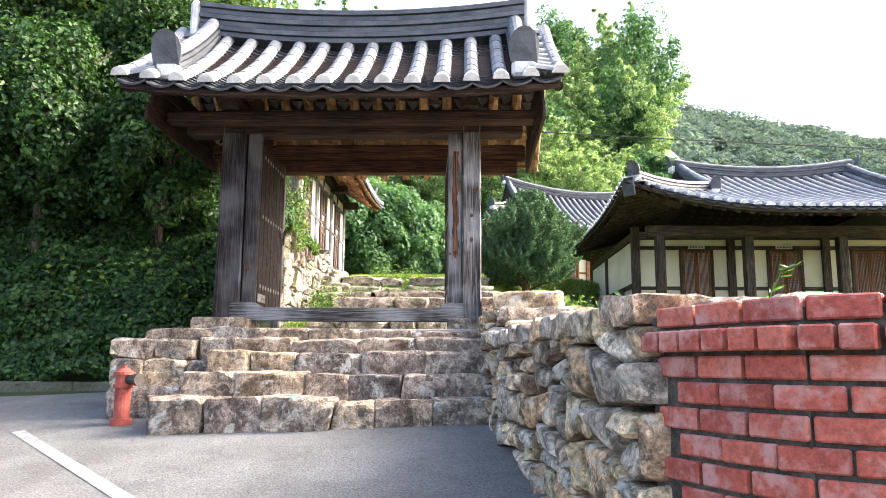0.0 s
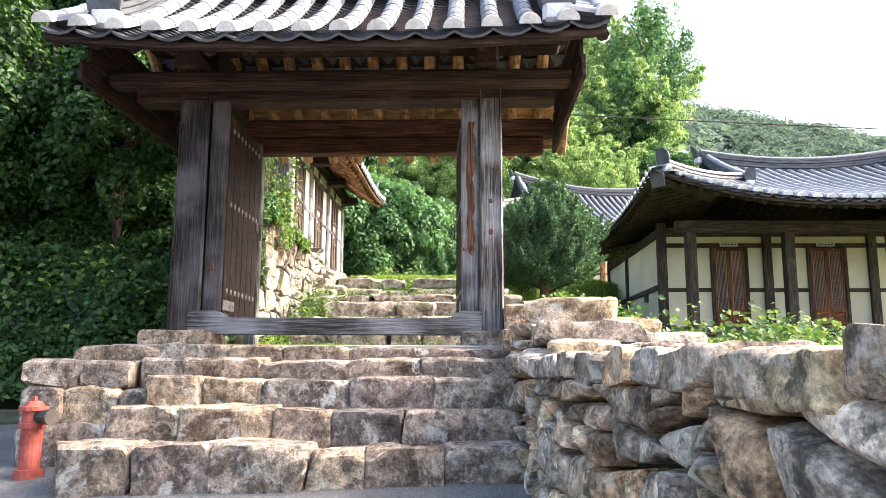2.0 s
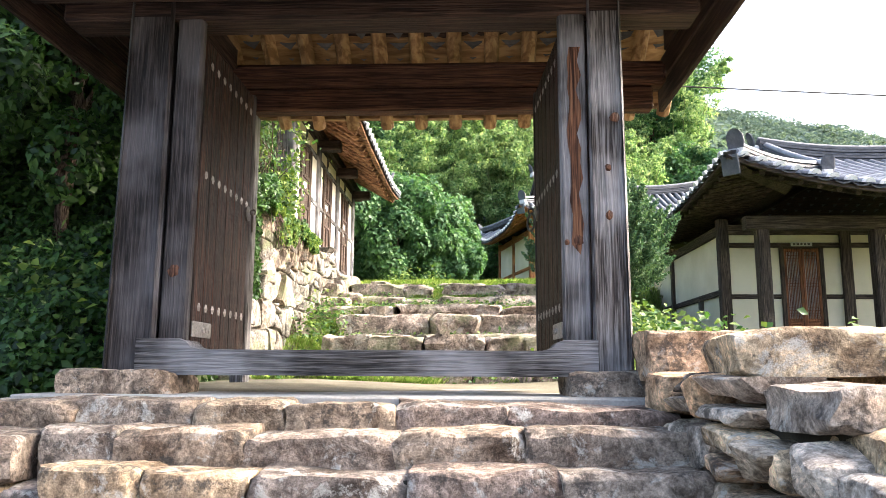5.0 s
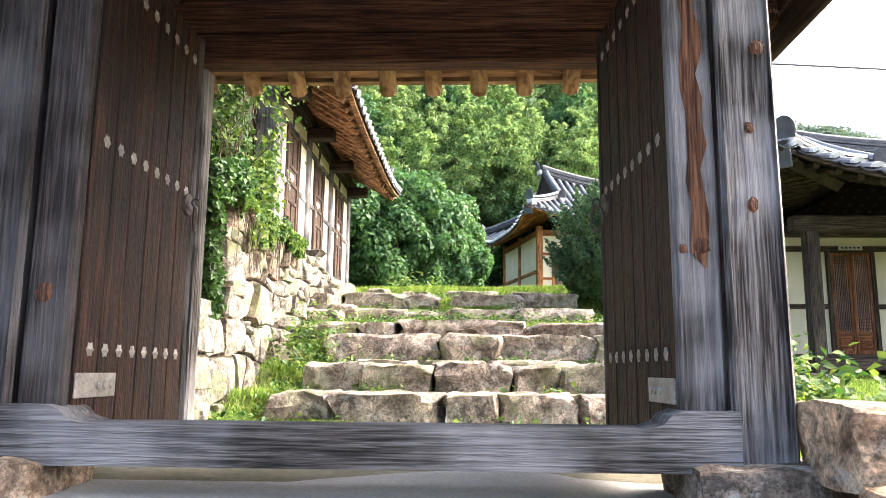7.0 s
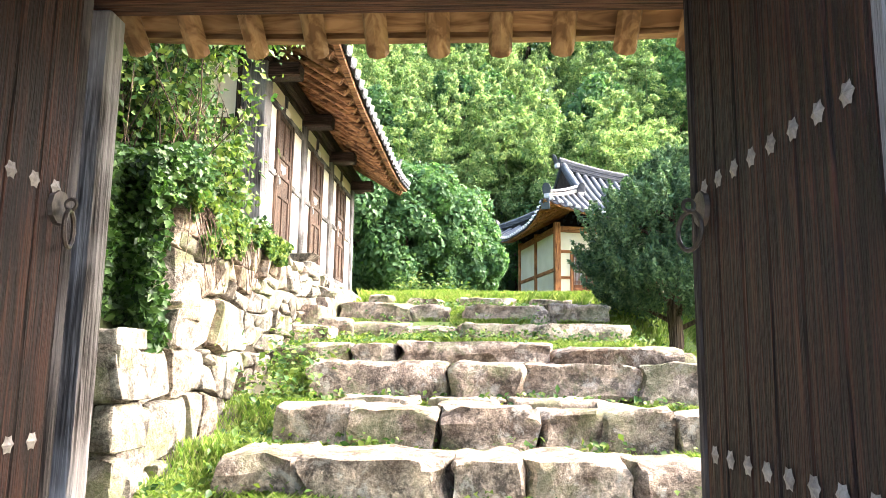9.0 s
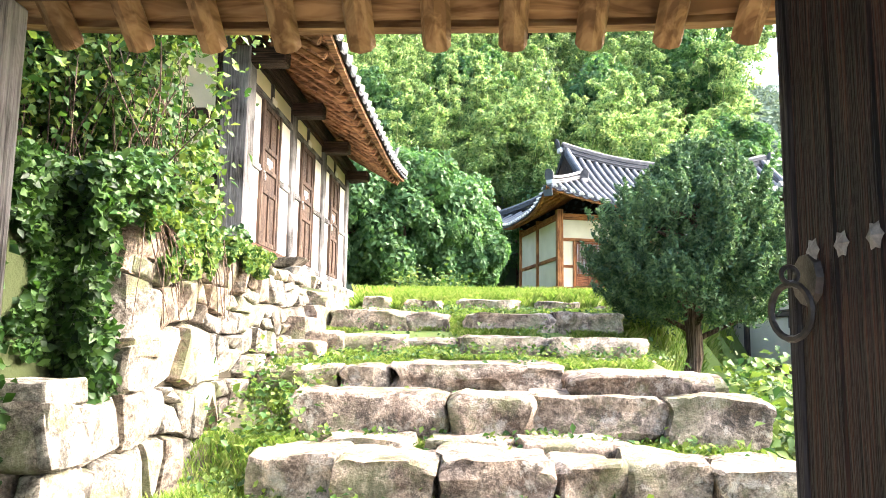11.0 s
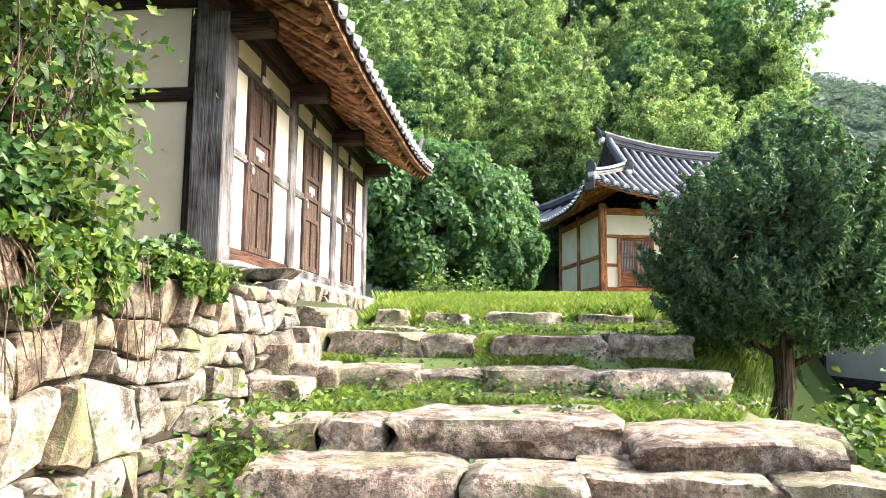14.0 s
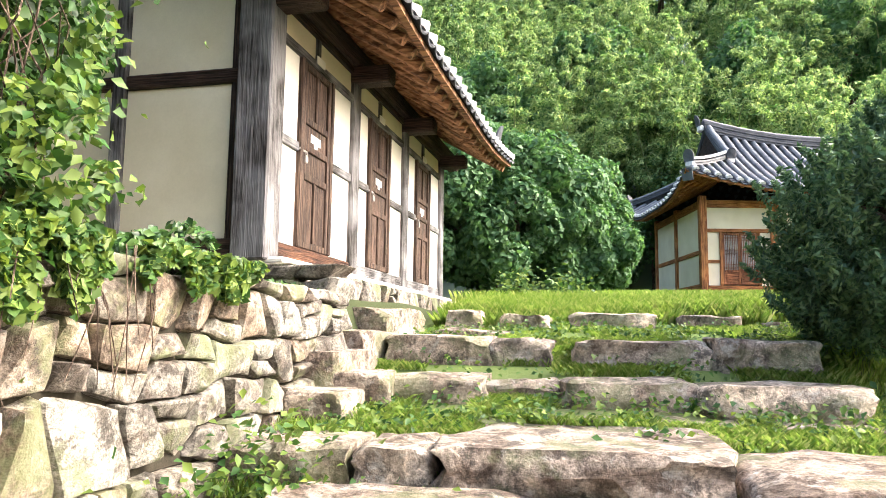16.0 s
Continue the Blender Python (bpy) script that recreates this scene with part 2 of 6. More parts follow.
class Build:
    """Collects vertices and faces for one mesh."""

    def __init__(self):
        self.v, self.f = [], []

    def add(self, verts, faces):
        k = len(self.v)
        self.v += [tuple(p) for p in verts]
        self.f += [tuple(i + k for i in f) for f in faces]
        return self

    def box(self, x0, x1, y0, y1, z0, z1, c=0.012, m=None):
        lo, hi = (min(x0, x1), min(y0, y1), min(z0, z1)), (max(x0, x1), max(y0, y1), max(z0, z1))
        c = min(c, 0.3 * min(h - l for l, h in zip(lo, hi)))
        idx, vs, fs = {}, [], []
        for s in [(a, b, d) for a in (0, 1) for b in (0, 1) for d in (0, 1)]:
            for ax in range(3):
                p = [(hi if s[k] else lo)[k] + (0 if k == ax else (-c if s[k] else c)) for k in range(3)]
                idx[s, ax] = len(vs)
                vs.append(Vector(p))
        for ax in range(3):
            a, b = [k for k in range(3) if k != ax]
            for q in (0, 1):
                ring = []
                for i, j in ((0, 0), (1, 0), (1, 1), (0, 1)):
                    s = [0, 0, 0]
                    s[ax], s[a], s[b] = q, i, j
                    ring.append(idx[tuple(s), ax])
                fs.append(ring)
            for i in (0, 1):
                for j in (0, 1):
                    s0, s1 = [0, 0, 0], [0, 0, 0]
                    s0[a] = s1[a] = i
                    s0[b] = s1[b] = j
                    s1[ax] = 1
                    s0, s1 = tuple(s0), tuple(s1)
                    fs.append([idx[s0, a], idx[s1, a], idx[s1, b], idx[s0, b]])
        for s in [(a, b, d) for a in (0, 1) for b in (0, 1) for d in (0, 1)]:
            fs.append([idx[s, 0], idx[s, 1], idx[s, 2]])
        if m is not None:
            vs = [m @ p for p in vs]
        return self.add(vs, fs)

    def tube(self, p0, p1, r0, r1=None, n=10, caps=True):
        p0, p1, r1 = Vector(p0), Vector(p1), r0 if r1 is None else r1
        q = (p1 - p0).to_track_quat("Z", "Y")
        a, b = q @ Vector((1, 0, 0)), q @ Vector((0, 1, 0))
        vs = [p + (a * math.cos(2 * math.pi * i / n) + b * math.sin(2 * math.pi * i / n)) * r for p, r in ((p0, r0), (p1, r1)) for i in range(n)]
        fs = [(i, (i + 1) % n, n + (i + 1) % n, n + i) for i in range(n)]
        if caps:
            fs += [tuple(range(n))[::-1], tuple(range(n, 2 * n))]
        return self.add(vs, fs)

    def path(self, pts, r, n=6):
        """A bent round bar through pts; r is one radius or one a point."""
        pts = [Vector(p) for p in pts]
        vs, fs = [], []
        for k, p in enumerate(pts):
            d = pts[min(k + 1, len(pts) - 1)] - pts[max(k - 1, 0)]
            q = d.to_track_quat("Z", "Y")
            rr = r if isinstance(r, (int, float)) else r[k]
            vs += [p + q @ Vector((math.cos(2 * math.pi * i / n) * rr, math.sin(2 * math.pi * i / n) * rr, 0)) for i in range(n)]
        for k in range(len(pts) - 1):
            fs += [(k * n + i, k * n + (i + 1) % n, k * n + n + (i + 1) % n, k * n + n + i) for i in range(n)]
        fs += [tuple(range(n)), tuple(range(len(vs) - n, len(vs)))]
        return self.add(vs, fs)

    def ring(self, c, axis, big, small, n=18, k=6):
        c, q = Vector(c), Vector(axis).to_track_quat("Z", "Y")
        vs, fs = [], []
        for i in range(n):
            a = 2 * math.pi * i / n
            for j in range(k):
                b = 2 * math.pi * j / k
                vs.append(c + q @ Vector(((big + small * math.cos(b)) * math.cos(a), (big + small * math.cos(b)) * math.sin(a), small * math.sin(b))))
                fs.append((i * k + j, ((i + 1) % n) * k + j, ((i + 1) % n) * k + (j + 1) % k, i * k + (j + 1) % k))
        return self.add(vs, fs)

    def prism(self, outline, axis, a, b):
        """An outline of 2D points, pushed along axis (0 x, 1 y, 2 z) from a to b."""
        n = len(outline)
        vs = []
        for h in (a, b):
            for p, q in outline:
                c = [p, q]
                c.insert(axis, h)
                vs.append(c)
        return self.add(vs, [tuple(range(n))[::-1], tuple(range(n, 2 * n))] + [(i, (i + 1) % n, n + (i + 1) % n, n + i) for i in range(n)])

    def mesh(self, name, smooth=False, fix=True):
        me = bpy.data.meshes.new(name)
        me.from_pydata(self.v, [], self.f)
        if fix and len(self.f) < 60000:
            bm = bmesh.new()
            bm.from_mesh(me)
            bmesh.ops.recalc_face_normals(bm, faces=bm.faces)
            bm.to_mesh(me)
            bm.free()
        if smooth:
            me.polygons.foreach_set("use_smooth", [True] * len(me.polygons))
        return me


def link(name, me, mat, parent=None, m=None, label=""):
    ob = new(name, me)
    if not me.materials:
        me.materials.append(mat)
    m = Matrix() if m is None else m
    WM[ob] = m
    ob.matrix_basis = m
    if parent is not None:
        ob.parent = parent
        ob.matrix_parent_inverse = WM[parent].inverted()
    if label:
        ob["label"] = label
    return ob


def part(name, b, mat, parent, label="", smooth=False, m=None):
    return link(name, b.mesh(name, smooth) if isinstance(b, Build) else b, mat, parent, m, label)


def thing(name, at, label, category, kind="", group=""):
    ob = new(name)
    ob.empty_display_size = 0.2
    WM[ob] = Matrix.Translation(at)
    ob.matrix_basis = WM[ob]
    return tagged(ob, label, category, group, kind)


def solid(name, b, mat, label, category, kind="", smooth=False):
    return tagged(link(name, b.mesh(name, smooth), mat), label, category, "", kind)


def beam(parent, name, mats, x0, x1, y0, y1, z0, z1, c=0.012, label="", m=None):
    d = (abs(x1 - x0), abs(y1 - y0), abs(z1 - z0))
    mat = mats[AX[d.index(max(d))]] if isinstance(mats, dict) else mats
    return part(name, Build().box(x0, x1, y0, y1, z0, z1, c), mat, parent, label, m=m)


RND = random.Random(7)


def rock(w, d, h, seed, n=7, wild=0.12, square=0.12):
    """A broken block with flat chips and worn edges: centre at its origin."""
    n = max(n, 8)
    b, ids = Build(), {}
    r = random.Random(seed * 91.7)
    off = Vector((seed * 3.7, seed * 1.3, seed * 2.1))
    size = Vector((w, d, h)) * 0.5
    cuts = []
    for sx, sy, sz in [(a, c, e) for a in (-1, 0, 1) for c in (-1, 0, 1) for e in (-1, 0, 1) if (a, c, e) != (0, 0, 0)]:
        k = abs(sx) + abs(sy) + abs(sz)
        v = Vector((sx, sy, sz)) + Vector((r.uniform(-1, 1), r.uniform(-1, 1), r.uniform(-1, 1))) * (0.10, 0.22, 0.3)[k - 1]
        v.normalize()
        full = abs(v.x) + abs(v.y) + abs(v.z)
        cuts.append((v, full * r.uniform(*((0.93, 1.0), (0.86, 0.985), (0.80, 0.95))[k - 1])))

    def vert(i, j, k):
        if (i, j, k) not in ids:
            p = Vector([math.copysign(abs(2 * t / n - 1) ** 0.6, 2 * t / n - 1) for t in (i, j, k)])
            for v, lim in cuts:
                over = p.dot(v) - lim
                if over > 0:
                    p = p - v * over
            p = p + noise.noise_vector(p * 1.2 + off) * wild * 0.7
            q = Vector((p.x * size.x, p.y * size.y, p.z * size.z))
            q = q + noise.noise_vector(q * 6 + off) * 0.016 + noise.noise_vector(q * 19 + off) * 0.009
            ids[i, j, k] = len(b.v)
            b.v.append(tuple(q))
        return ids[i, j, k]

    for i in range(n):
        for j in range(n):
            for q in (0, n):
                for o in range(3):
                    c = []
                    for di, dj in ((0, 0), (1, 0), (1, 1), (0, 1)):
                        t = [i + di, j + dj]
                        t.insert(o, q)
                        c.append(vert(*t))
                    b.f.append(c)
    me = b.mesh("stone", True)
    me.set_sharp_from_angle(angle=radians(30))
    return me


def stone_row(parent, mat, x0, x1, yf, depth, z0, z1, seed, widths=(0.3, 0.65), gap=0.012, name="stone", bow=None, wob=0.02):
    """A course of blocks along x, fronts at yf."""
    r = random.Random(seed)
    x = x0
    while x < x1 - 0.08:
        w = r.uniform(*widths)
        if x1 - x - w < 0.2:
            w = x1 - x
        y = yf + (bow(x + w / 2) if bow else 0) + r.uniform(-wob, wob)
        hz = z1 + r.uniform(-wob, wob * 0.6)
        me = rock((w - gap) * 1.04, depth * 1.02, (hz - z0) * 1.06, r.uniform(0, 50), 7, 0.07, 0.11)
        link(name, me, mat, parent, pose(x + w / 2, y + depth / 2, (z0 + hz) / 2, r.uniform(-2, 2), r.uniform(-1.5, 1.5), r.uniform(-3, 3)))
        x += w


def fitted_stone(parent, mat, m, quad, top, depth, hgt, gap, so):
    """One stone filling a four-sided cell: quad = (left, right, low(u), high(u), lean0, lean1)."""
    a, b, low, high, lean0, lean1 = quad
    n, bl, grid = 7, Build(), {}
    um = (a + b) / 2
    v0 = low(um)
    r = random.Random(so.x)
    facets = [(r.uniform(0.0, 0.03), r.uniform(-0.09, 0.09), r.uniform(-0.09, 0.09)) for _ in range(4)]
    for i in range(n + 1):
        for j in range(n + 1):
            s, t = [0.5 + 0.5 * math.copysign(abs(2 * q / n - 1) ** 0.33, 2 * q / n - 1) for q in (i, j)]
            uu = a + gap + (b - a - 2 * gap) * s
            lo, hi = low(uu) + gap, min(high(uu) - gap, top(uu))
            hi = max(hi, lo + 0.03)
            vv = lo + (hi - lo) * t
            lean = (lean0 * (1 - s) + lean1 * s) * (t - 0.5) * 2
            rr = (abs(2 * s - 1) ** 11 + abs(2 * t - 1) ** 11) ** (1 / 11)
            cv = (lo + hi) / 2
            q = 1 / rr if rr > 1 else 1.0
            uu, vv = um + (uu - um) * q + lean, cv + (vv - cv) * q
            edge = max(abs(2 * s - 1), abs(2 * t - 1))
            ww = hgt * (1 - edge ** 12) + min(c0 + c1 * (2 * s - 1) + c2 * (2 * t - 1) for c0, c1, c2 in facets) * 0.55 + noise.noise(Vector((uu * 3.5, vv * 3.5, 0)) + so) * 0.022 + noise.noise(Vector((uu * 11, vv * 11, 3)) + so) * 0.016 - (0.03 if edge > 0.99 else 0)
            uu += noise.noise(Vector((uu * 7, vv * 7, 9)) + so) * 0.022
            vv += noise.noise(Vector((uu * 7, vv * 7, 19)) + so) * 0.022
            grid[i, j] = len(bl.v)
            bl.v.append((uu - um, vv - v0, ww))
    for i in range(n):
        for j in range(n):
            bl.f.append((grid[i, j], grid[i + 1, j], grid[i + 1, j + 1], grid[i, j + 1]))
    rim = [grid[i, 0] for i in range(n)] + [grid[n, j] for j in range(n)] + [grid[i, n] for i in range(n, 0, -1)] + [grid[0, j] for j in range(n, 0, -1)]
    k0 = len(bl.v)
    for i in rim:
        p = bl.v[i]
        bl.v.append((p[0], p[1], -depth))
    for i in range(len(rim)):
        j = (i + 1) % len(rim)
        bl.f.append((rim[i], k0 + i, k0 + j, rim[j]))
    bl.f.append(tuple(range(k0, k0 + len(rim))))
    me = bl.mesh("stone", True)
    me.set_sharp_from_angle(angle=radians(28))
    link("stone", me, mat, parent, m @ Matrix.Translation((um, v0, 0)))


def patch_wall(parent, mat, m, length, floor, top, seed, rise=(0.16, 0.34), run=(0.2, 0.55), depth=0.25, bulge=0.05, gap=0.010, rnd=0.09, split=0.35):
    """Fitted stones on a wall face. m takes u (along), v (up), w (out) to the world; floor(u), top(u) bound it."""
    r = random.Random(seed)
    vs = [min(floor(length * k / 20) for k in range(21))]
    vmax = max(top(length * k / 20) for k in range(21))
    while vs[-1] < vmax:
        vs.append(vs[-1] + r.uniform(*rise))

    def wave(k, u):
        return vs[k] + noise.noise(Vector((u * 1.6, k * 5.3, seed))) * rnd + noise.noise(Vector((u * 4.1, k * 3.3, seed))) * rnd * 0.4

    for k in range(len(vs) - 1):
        u = -r.uniform(0, 0.3)
        lean0 = 0.0
        while u < length:
            u1 = u + r.uniform(*run)
            lean1 = r.uniform(-0.06, 0.06)
            a, b = max(u, 0), min(u1, length)
            um = (a + b) / 2
            if b - a > 0.07 and wave(k, um) + 0.05 < top(um) and wave(k + 1, um) > floor(um):
                low, high = (lambda q, k=k: wave(k, q)), (lambda q, k=k: wave(k + 1, q))
                kind = r.random()
                cells = [(a, b, low, high, lean0, lean1)]
                f = r.uniform(0.38, 0.62)
                if kind < split * 0.5 and b - a > 0.16:
                    mid = lambda q, k=k, f=f: wave(k, q) * (1 - f) + wave(k + 1, q) * f
                    cells = [(a, b, low, mid, lean0, lean1), (a, b, mid, high, lean0, lean1)]
                elif kind < split and b - a > 0.34:
                    mid = lambda q, k=k, f=f: wave(k, q) * (1 - f) + wave(k + 1, q) * f
                    c = a + (b - a) * r.uniform(0.4, 0.6)
                    cells = [(a, c, low, high, lean0, 0.03), (c, b, low, mid, 0.0, lean1), (c, b, mid, high, 0.0, lean1)]
                for cell in cells:
                    cu = (cell[0] + cell[1]) / 2
                    if cell[2](cu) + 0.05 < top(cu):
                        fitted_stone(parent, mat, m, cell, top, depth, r.uniform(0.3, 1.0) * bulge, gap, Vector((r.uniform(0, 90), 0, 0)))
            u = u1
            lean0 = lean1


def frame_uvw(origin, along, out):
    """World frame for patch_wall: u along, v up, w out."""
    a, o = Vector(along).normalized(), Vector(out).normalized()
    return Matrix.Translation(origin) @ Matrix(((a.x, 0, o.x), (a.y, 0, o.y), (0, 1, 0))).to_4x4()


def leaf_mesh(name, points, normals, size, seed, long=1.6, spread=0.6):
    """Leaves of two folded halves at points, with normals roughly as given."""
    g = np.random.default_rng(seed)
    n = len(points)
    nor = normals + g.normal(0, spread, (n, 3))
    nor /= np.linalg.norm(nor, axis=1)[:, None] + 1e-9
    t = np.cross(nor, g.normal(0, 1, (n, 3)))
    t /= np.linalg.norm(t, axis=1)[:, None] + 1e-9
    t[:, 2] -= 0.15
    s = np.cross(nor, t)
    s /= np.linalg.norm(s, axis=1)[:, None] + 1e-9
    L = (size * g.uniform(0.6, 1.35, n))[:, None]
    W = L / long * 0.5
    fold = nor * W * 0.45
    a, c = points - t * L / 2, points + t * L / 2
    mid = points - t * L * 0.08
    b, d = mid + s * W + fold, mid - s * W + fold
    co = np.stack([a, b, c, d], 1).reshape(-1, 3)
    me = bpy.data.meshes.new(name)
    me.vertices.add(4 * n)
    me.vertices.foreach_set("co", co.ravel())
    i = np.arange(n) * 4
    tri = np.stack([i, i + 1, i + 2, i, i + 2, i + 3], 1).ravel()
    me.loops.add(6 * n)
    me.loops.foreach_set("vertex_index", tri)
    me.polygons.add(2 * n)
    me.polygons.foreach_set("loop_start", np.arange(2 * n) * 3)
    me.polygons.foreach_set("loop_total", np.full(2 * n, 3))
    me.update(calc_edges=True)
    return me


def crown_points(n, radii, seed, clumps=60, clump_r=0.28, shell=0.55, low=-0.75):
    """Points and normals of a lumpy crown about the origin."""
    g = np.random.default_rng(seed)
    d = g.normal(0, 1, (clumps, 3))
    d /= np.linalg.norm(d, axis=1)[:, None]
    d = d[d[:, 2] > low]
    c = d * g.uniform(shell, 1.0, len(d))[:, None]
    k = g.integers(0, len(c), n)
    o = g.normal(0, 1, (n, 3))
    o /= np.linalg.norm(o, axis=1)[:, None]
    rad = g.uniform(0.5, 1.0, n) ** 0.4 * clump_r * (0.6 + 0.8 * ((k * 7919) % 97) / 97)
    p = c[k] + o * rad[:, None]
    nor = o * 0.8 + p * 0.3 + np.array([0, 0, 0.35])
    return p * np.array(radii), nor


# ---- ground ----
def road_z(x, y):
    return 0.15 + 0.142 * y + 0.04 * (x + 2)


def sheet(fn, xs, ys):
    b = Build()
    for y in ys:
        for x in xs:
            b.v.append((x, y, fn(x, y)))
    w = len(xs)
    for j in range(len(ys) - 1):
        for i in range(w - 1):
            b.f.append((j * w + i, j * w + i + 1, (j + 1) * w + i + 1, (j + 1) * w + i))
    return b


def lin(a, b, n):
    return [a + (b - a) * k / n for k in range(n + 1)]


def step01(a, b, t):
    t = min(1, max(0, (t - a) / (b - a)))
    return t * t * (3 - 2 * t)


STAIR_LEVELS = ((10.55, 2.13, 0.02), (11.35, 2.35, 0.03), (12.25, 2.60, 0.04), (12.92, 2.77, 0.11), (14.25, 3.0, 0.19), (15.0, 3.25, 0.09), (17.0, 3.52, 0.05))


def stair_z(y):
    """Earth level of the garden stairs: a grassy shelf behind each row of slabs."""
    z = 1.93 + 0.02 * (y - 8)
    for front, level, rise in STAIR_LEVELS:
        z += (level + rise * max(0.0, y - front) - z) * step01(front + 0.32, front + 0.66, y)
    return z


def ground_z(x, y):
    """The lie of the land: road side, yard, terrace, wooded hill and the far mountain."""
    n = noise.noise(Vector((x * 0.6, y * 0.6, 3))) * 0.05
    if y < 8.3:
        z = road_z(x, y) - 0.05
        if x > 0.75 and y > 3.0:
            z = max(z, 1.60 + 0.03 * (y - 2))
        if y < -30 or abs(x) > 30:
            n += noise.noise(Vector((x * 0.05, y * 0.05, 1)))
        return z
    yard = 1.82 + 0.06 * max(0, y - 9) if y < 15 else 2.18 + 0.02 * (y - 15)
    terrace = stair_z(y)
    if y > 17.6:
        terrace = 3.57 + 0.10 * (y - 17.6)
    if y > 20:
        terrace = 3.81 + 0.065 * (y - 20)
    k = step01(0.3, 0.95, x - max(0, y - 15) * 0.42)
    z = terrace * (1 - k) + yard * k
    z += (terrace - z) * step01(25, 30, y)
    if x < -3.3:
        top = 3.75 if y < 15 else terrace
        bank = min(1.25 + 1.25 * max(0, y - 8.75), 3.7 + 0.5 * max(0, -4.5 - x))
        z = bank if y < 15 else max(top, min(bank, 3.7 + 0.5 * max(0, -6.5 - x)))
    near = 1 - step01(12, 34, x)
    z += min(0.62 * max(0, y - 37), 30) * near + min(0.22 * max(0, y - 60), 18) * (1 - near)
    z += 53 * step01(100, 260, y) * (0.75 + 0.25 * math.sin(x * 0.02 + 1.0))
    return z + n


LX = [-400, -250, -150, -90, -60, -40, -30, -22] + lin(-18, -4, 14) + lin(-3.6, 1.2, 32) + lin(1.6, 14, 14) + [17, 21, 26, 32, 40, 55, 75, 100, 150, 220, 320, 450]
LY = [-300, -150, -80, -50, -30, -20, -10, -5, 0, 1.4] + lin(1.6, 8.2, 12) + lin(8.4, 22, 68) + lin(22.5, 38, 20) + lin(40, 90, 22) + [100, 115, 130, 150, 170, 195, 220, 250, 290, 350, 450]
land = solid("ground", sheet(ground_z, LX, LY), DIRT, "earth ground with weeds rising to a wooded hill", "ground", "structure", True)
road = solid("road", sheet(road_z, lin(-30, 0.3, 20), lin(-30, 8.7, 24)), ASPHALT, "grey asphalt village road climbing to the steps", "road", "structure", True)
b = Build()
P0, P1 = Vector((-3.95, 6.3)), Vector((-2.2, 4.45))
dirv = (P1 - P0).normalized()
side = Vector((-dirv.y, dirv.x)) * 0.05
ends = [P0 - dirv * 0.2, P1 + dirv * 9]
b.add([(q.x, q.y, road_z(q.x, q.y) + 0.005) for q in (ends[0] - side, ends[0] + side, ends[1] + side, ends[1] - side)], [(0, 1, 2, 3)])
solid("road_marking", b, LINE, "worn white line painted on the asphalt", "road marking", "structure")


# ---- roofs ----
class Roof:
    """A tiled roof in its own frame: eaves along x, front at y0. hip: run of the hipped ends (0: plain gables)."""

    def __init__(self, x0, x1, y0, y1, ze, zr, hip, lift, ridge_lift, m=None, sag=0.3, end_lift=0.0):
        self.x0, self.x1, self.y0, self.y1, self.ze, self.zr, self.hip = x0, x1, y0, y1, ze, zr, hip
        self.lift, self.ridge_lift, self.m, self.sag, self.end_lift = lift, ridge_lift, m or Matrix(), sag, end_lift
        self.xc, self.yc = (x0 + x1) / 2, (y0 + y1) / 2
        self.run = self.yc - y0

    def flare(self, a, half):
        return self.lift * max(0, (abs(a) / half - 0.25) / 0.75) ** 2.2

    def z(self, d, a, half):
        d = min(max(d, 0), 1)
        return self.ze + (self.zr - self.ze) * ((1 - self.sag) * d + self.sag * d * d) + self.flare(a, half) * (1 - d) ** 1.3 + self.ridge_lift * (a / half) ** 2 * d

    def front(self, x, y, sign=1):
        d = (y - self.y0) / self.run if sign > 0 else (self.y1 - y) / self.run
        return Vector((x, y, self.z(d, x - self.xc, (self.x1 - self.x0) / 2)))

    def side(self, x, y, sign=-1):
        d = (x - self.x0) / self.run if sign < 0 else (self.x1 - x) / self.run
        a = y - self.yc
        raised = self.end_lift * (1 - min(1, abs(a) / self.run) ** 4) * (1 - min(max(d, 0), 1)) ** 2
        return Vector((x, y, self.z(d, a, self.run) + raised))

    def rows(self, face, gap):
        """Rows of a face: point function of 0..1 from the eave up, and the direction along the eave."""
        out = []
        if face in "fb":
            sg = 1 if face == "f" else -1
            n = round((self.x1 - self.x0) / gap)
            for i in range(2 * n + 1):
                x = self.x0 + (self.x1 - self.x0) * i / (2 * n)
                e = min(x - self.x0, self.x1 - x)
                reach = self.run if e >= self.hip else max(e, 0.0)
                ys = self.y0 if sg > 0 else self.y1
                out.append((i, lambda t, x=x, reach=reach, ys=ys, sg=sg: self.front(x, ys + sg * reach * t, sg), Vector((1, 0, 0)), reach))
        else:
            sg = -1 if face == "l" else 1
            n = round((self.y1 - self.y0) / gap)
            for i in range(2 * n + 1):
                y = self.y0 + (self.y1 - self.y0) * i / (2 * n)
                e = min(y - self.y0, self.y1 - y)
                reach = min(self.hip, max(e, 0.0))
                xs = self.x0 if sg < 0 else self.x1
                out.append((i, lambda t, y=y, reach=reach, xs=xs, sg=sg: self.side(xs - sg * reach * t, y, sg), Vector((0, 1, 0)), reach))
        return out


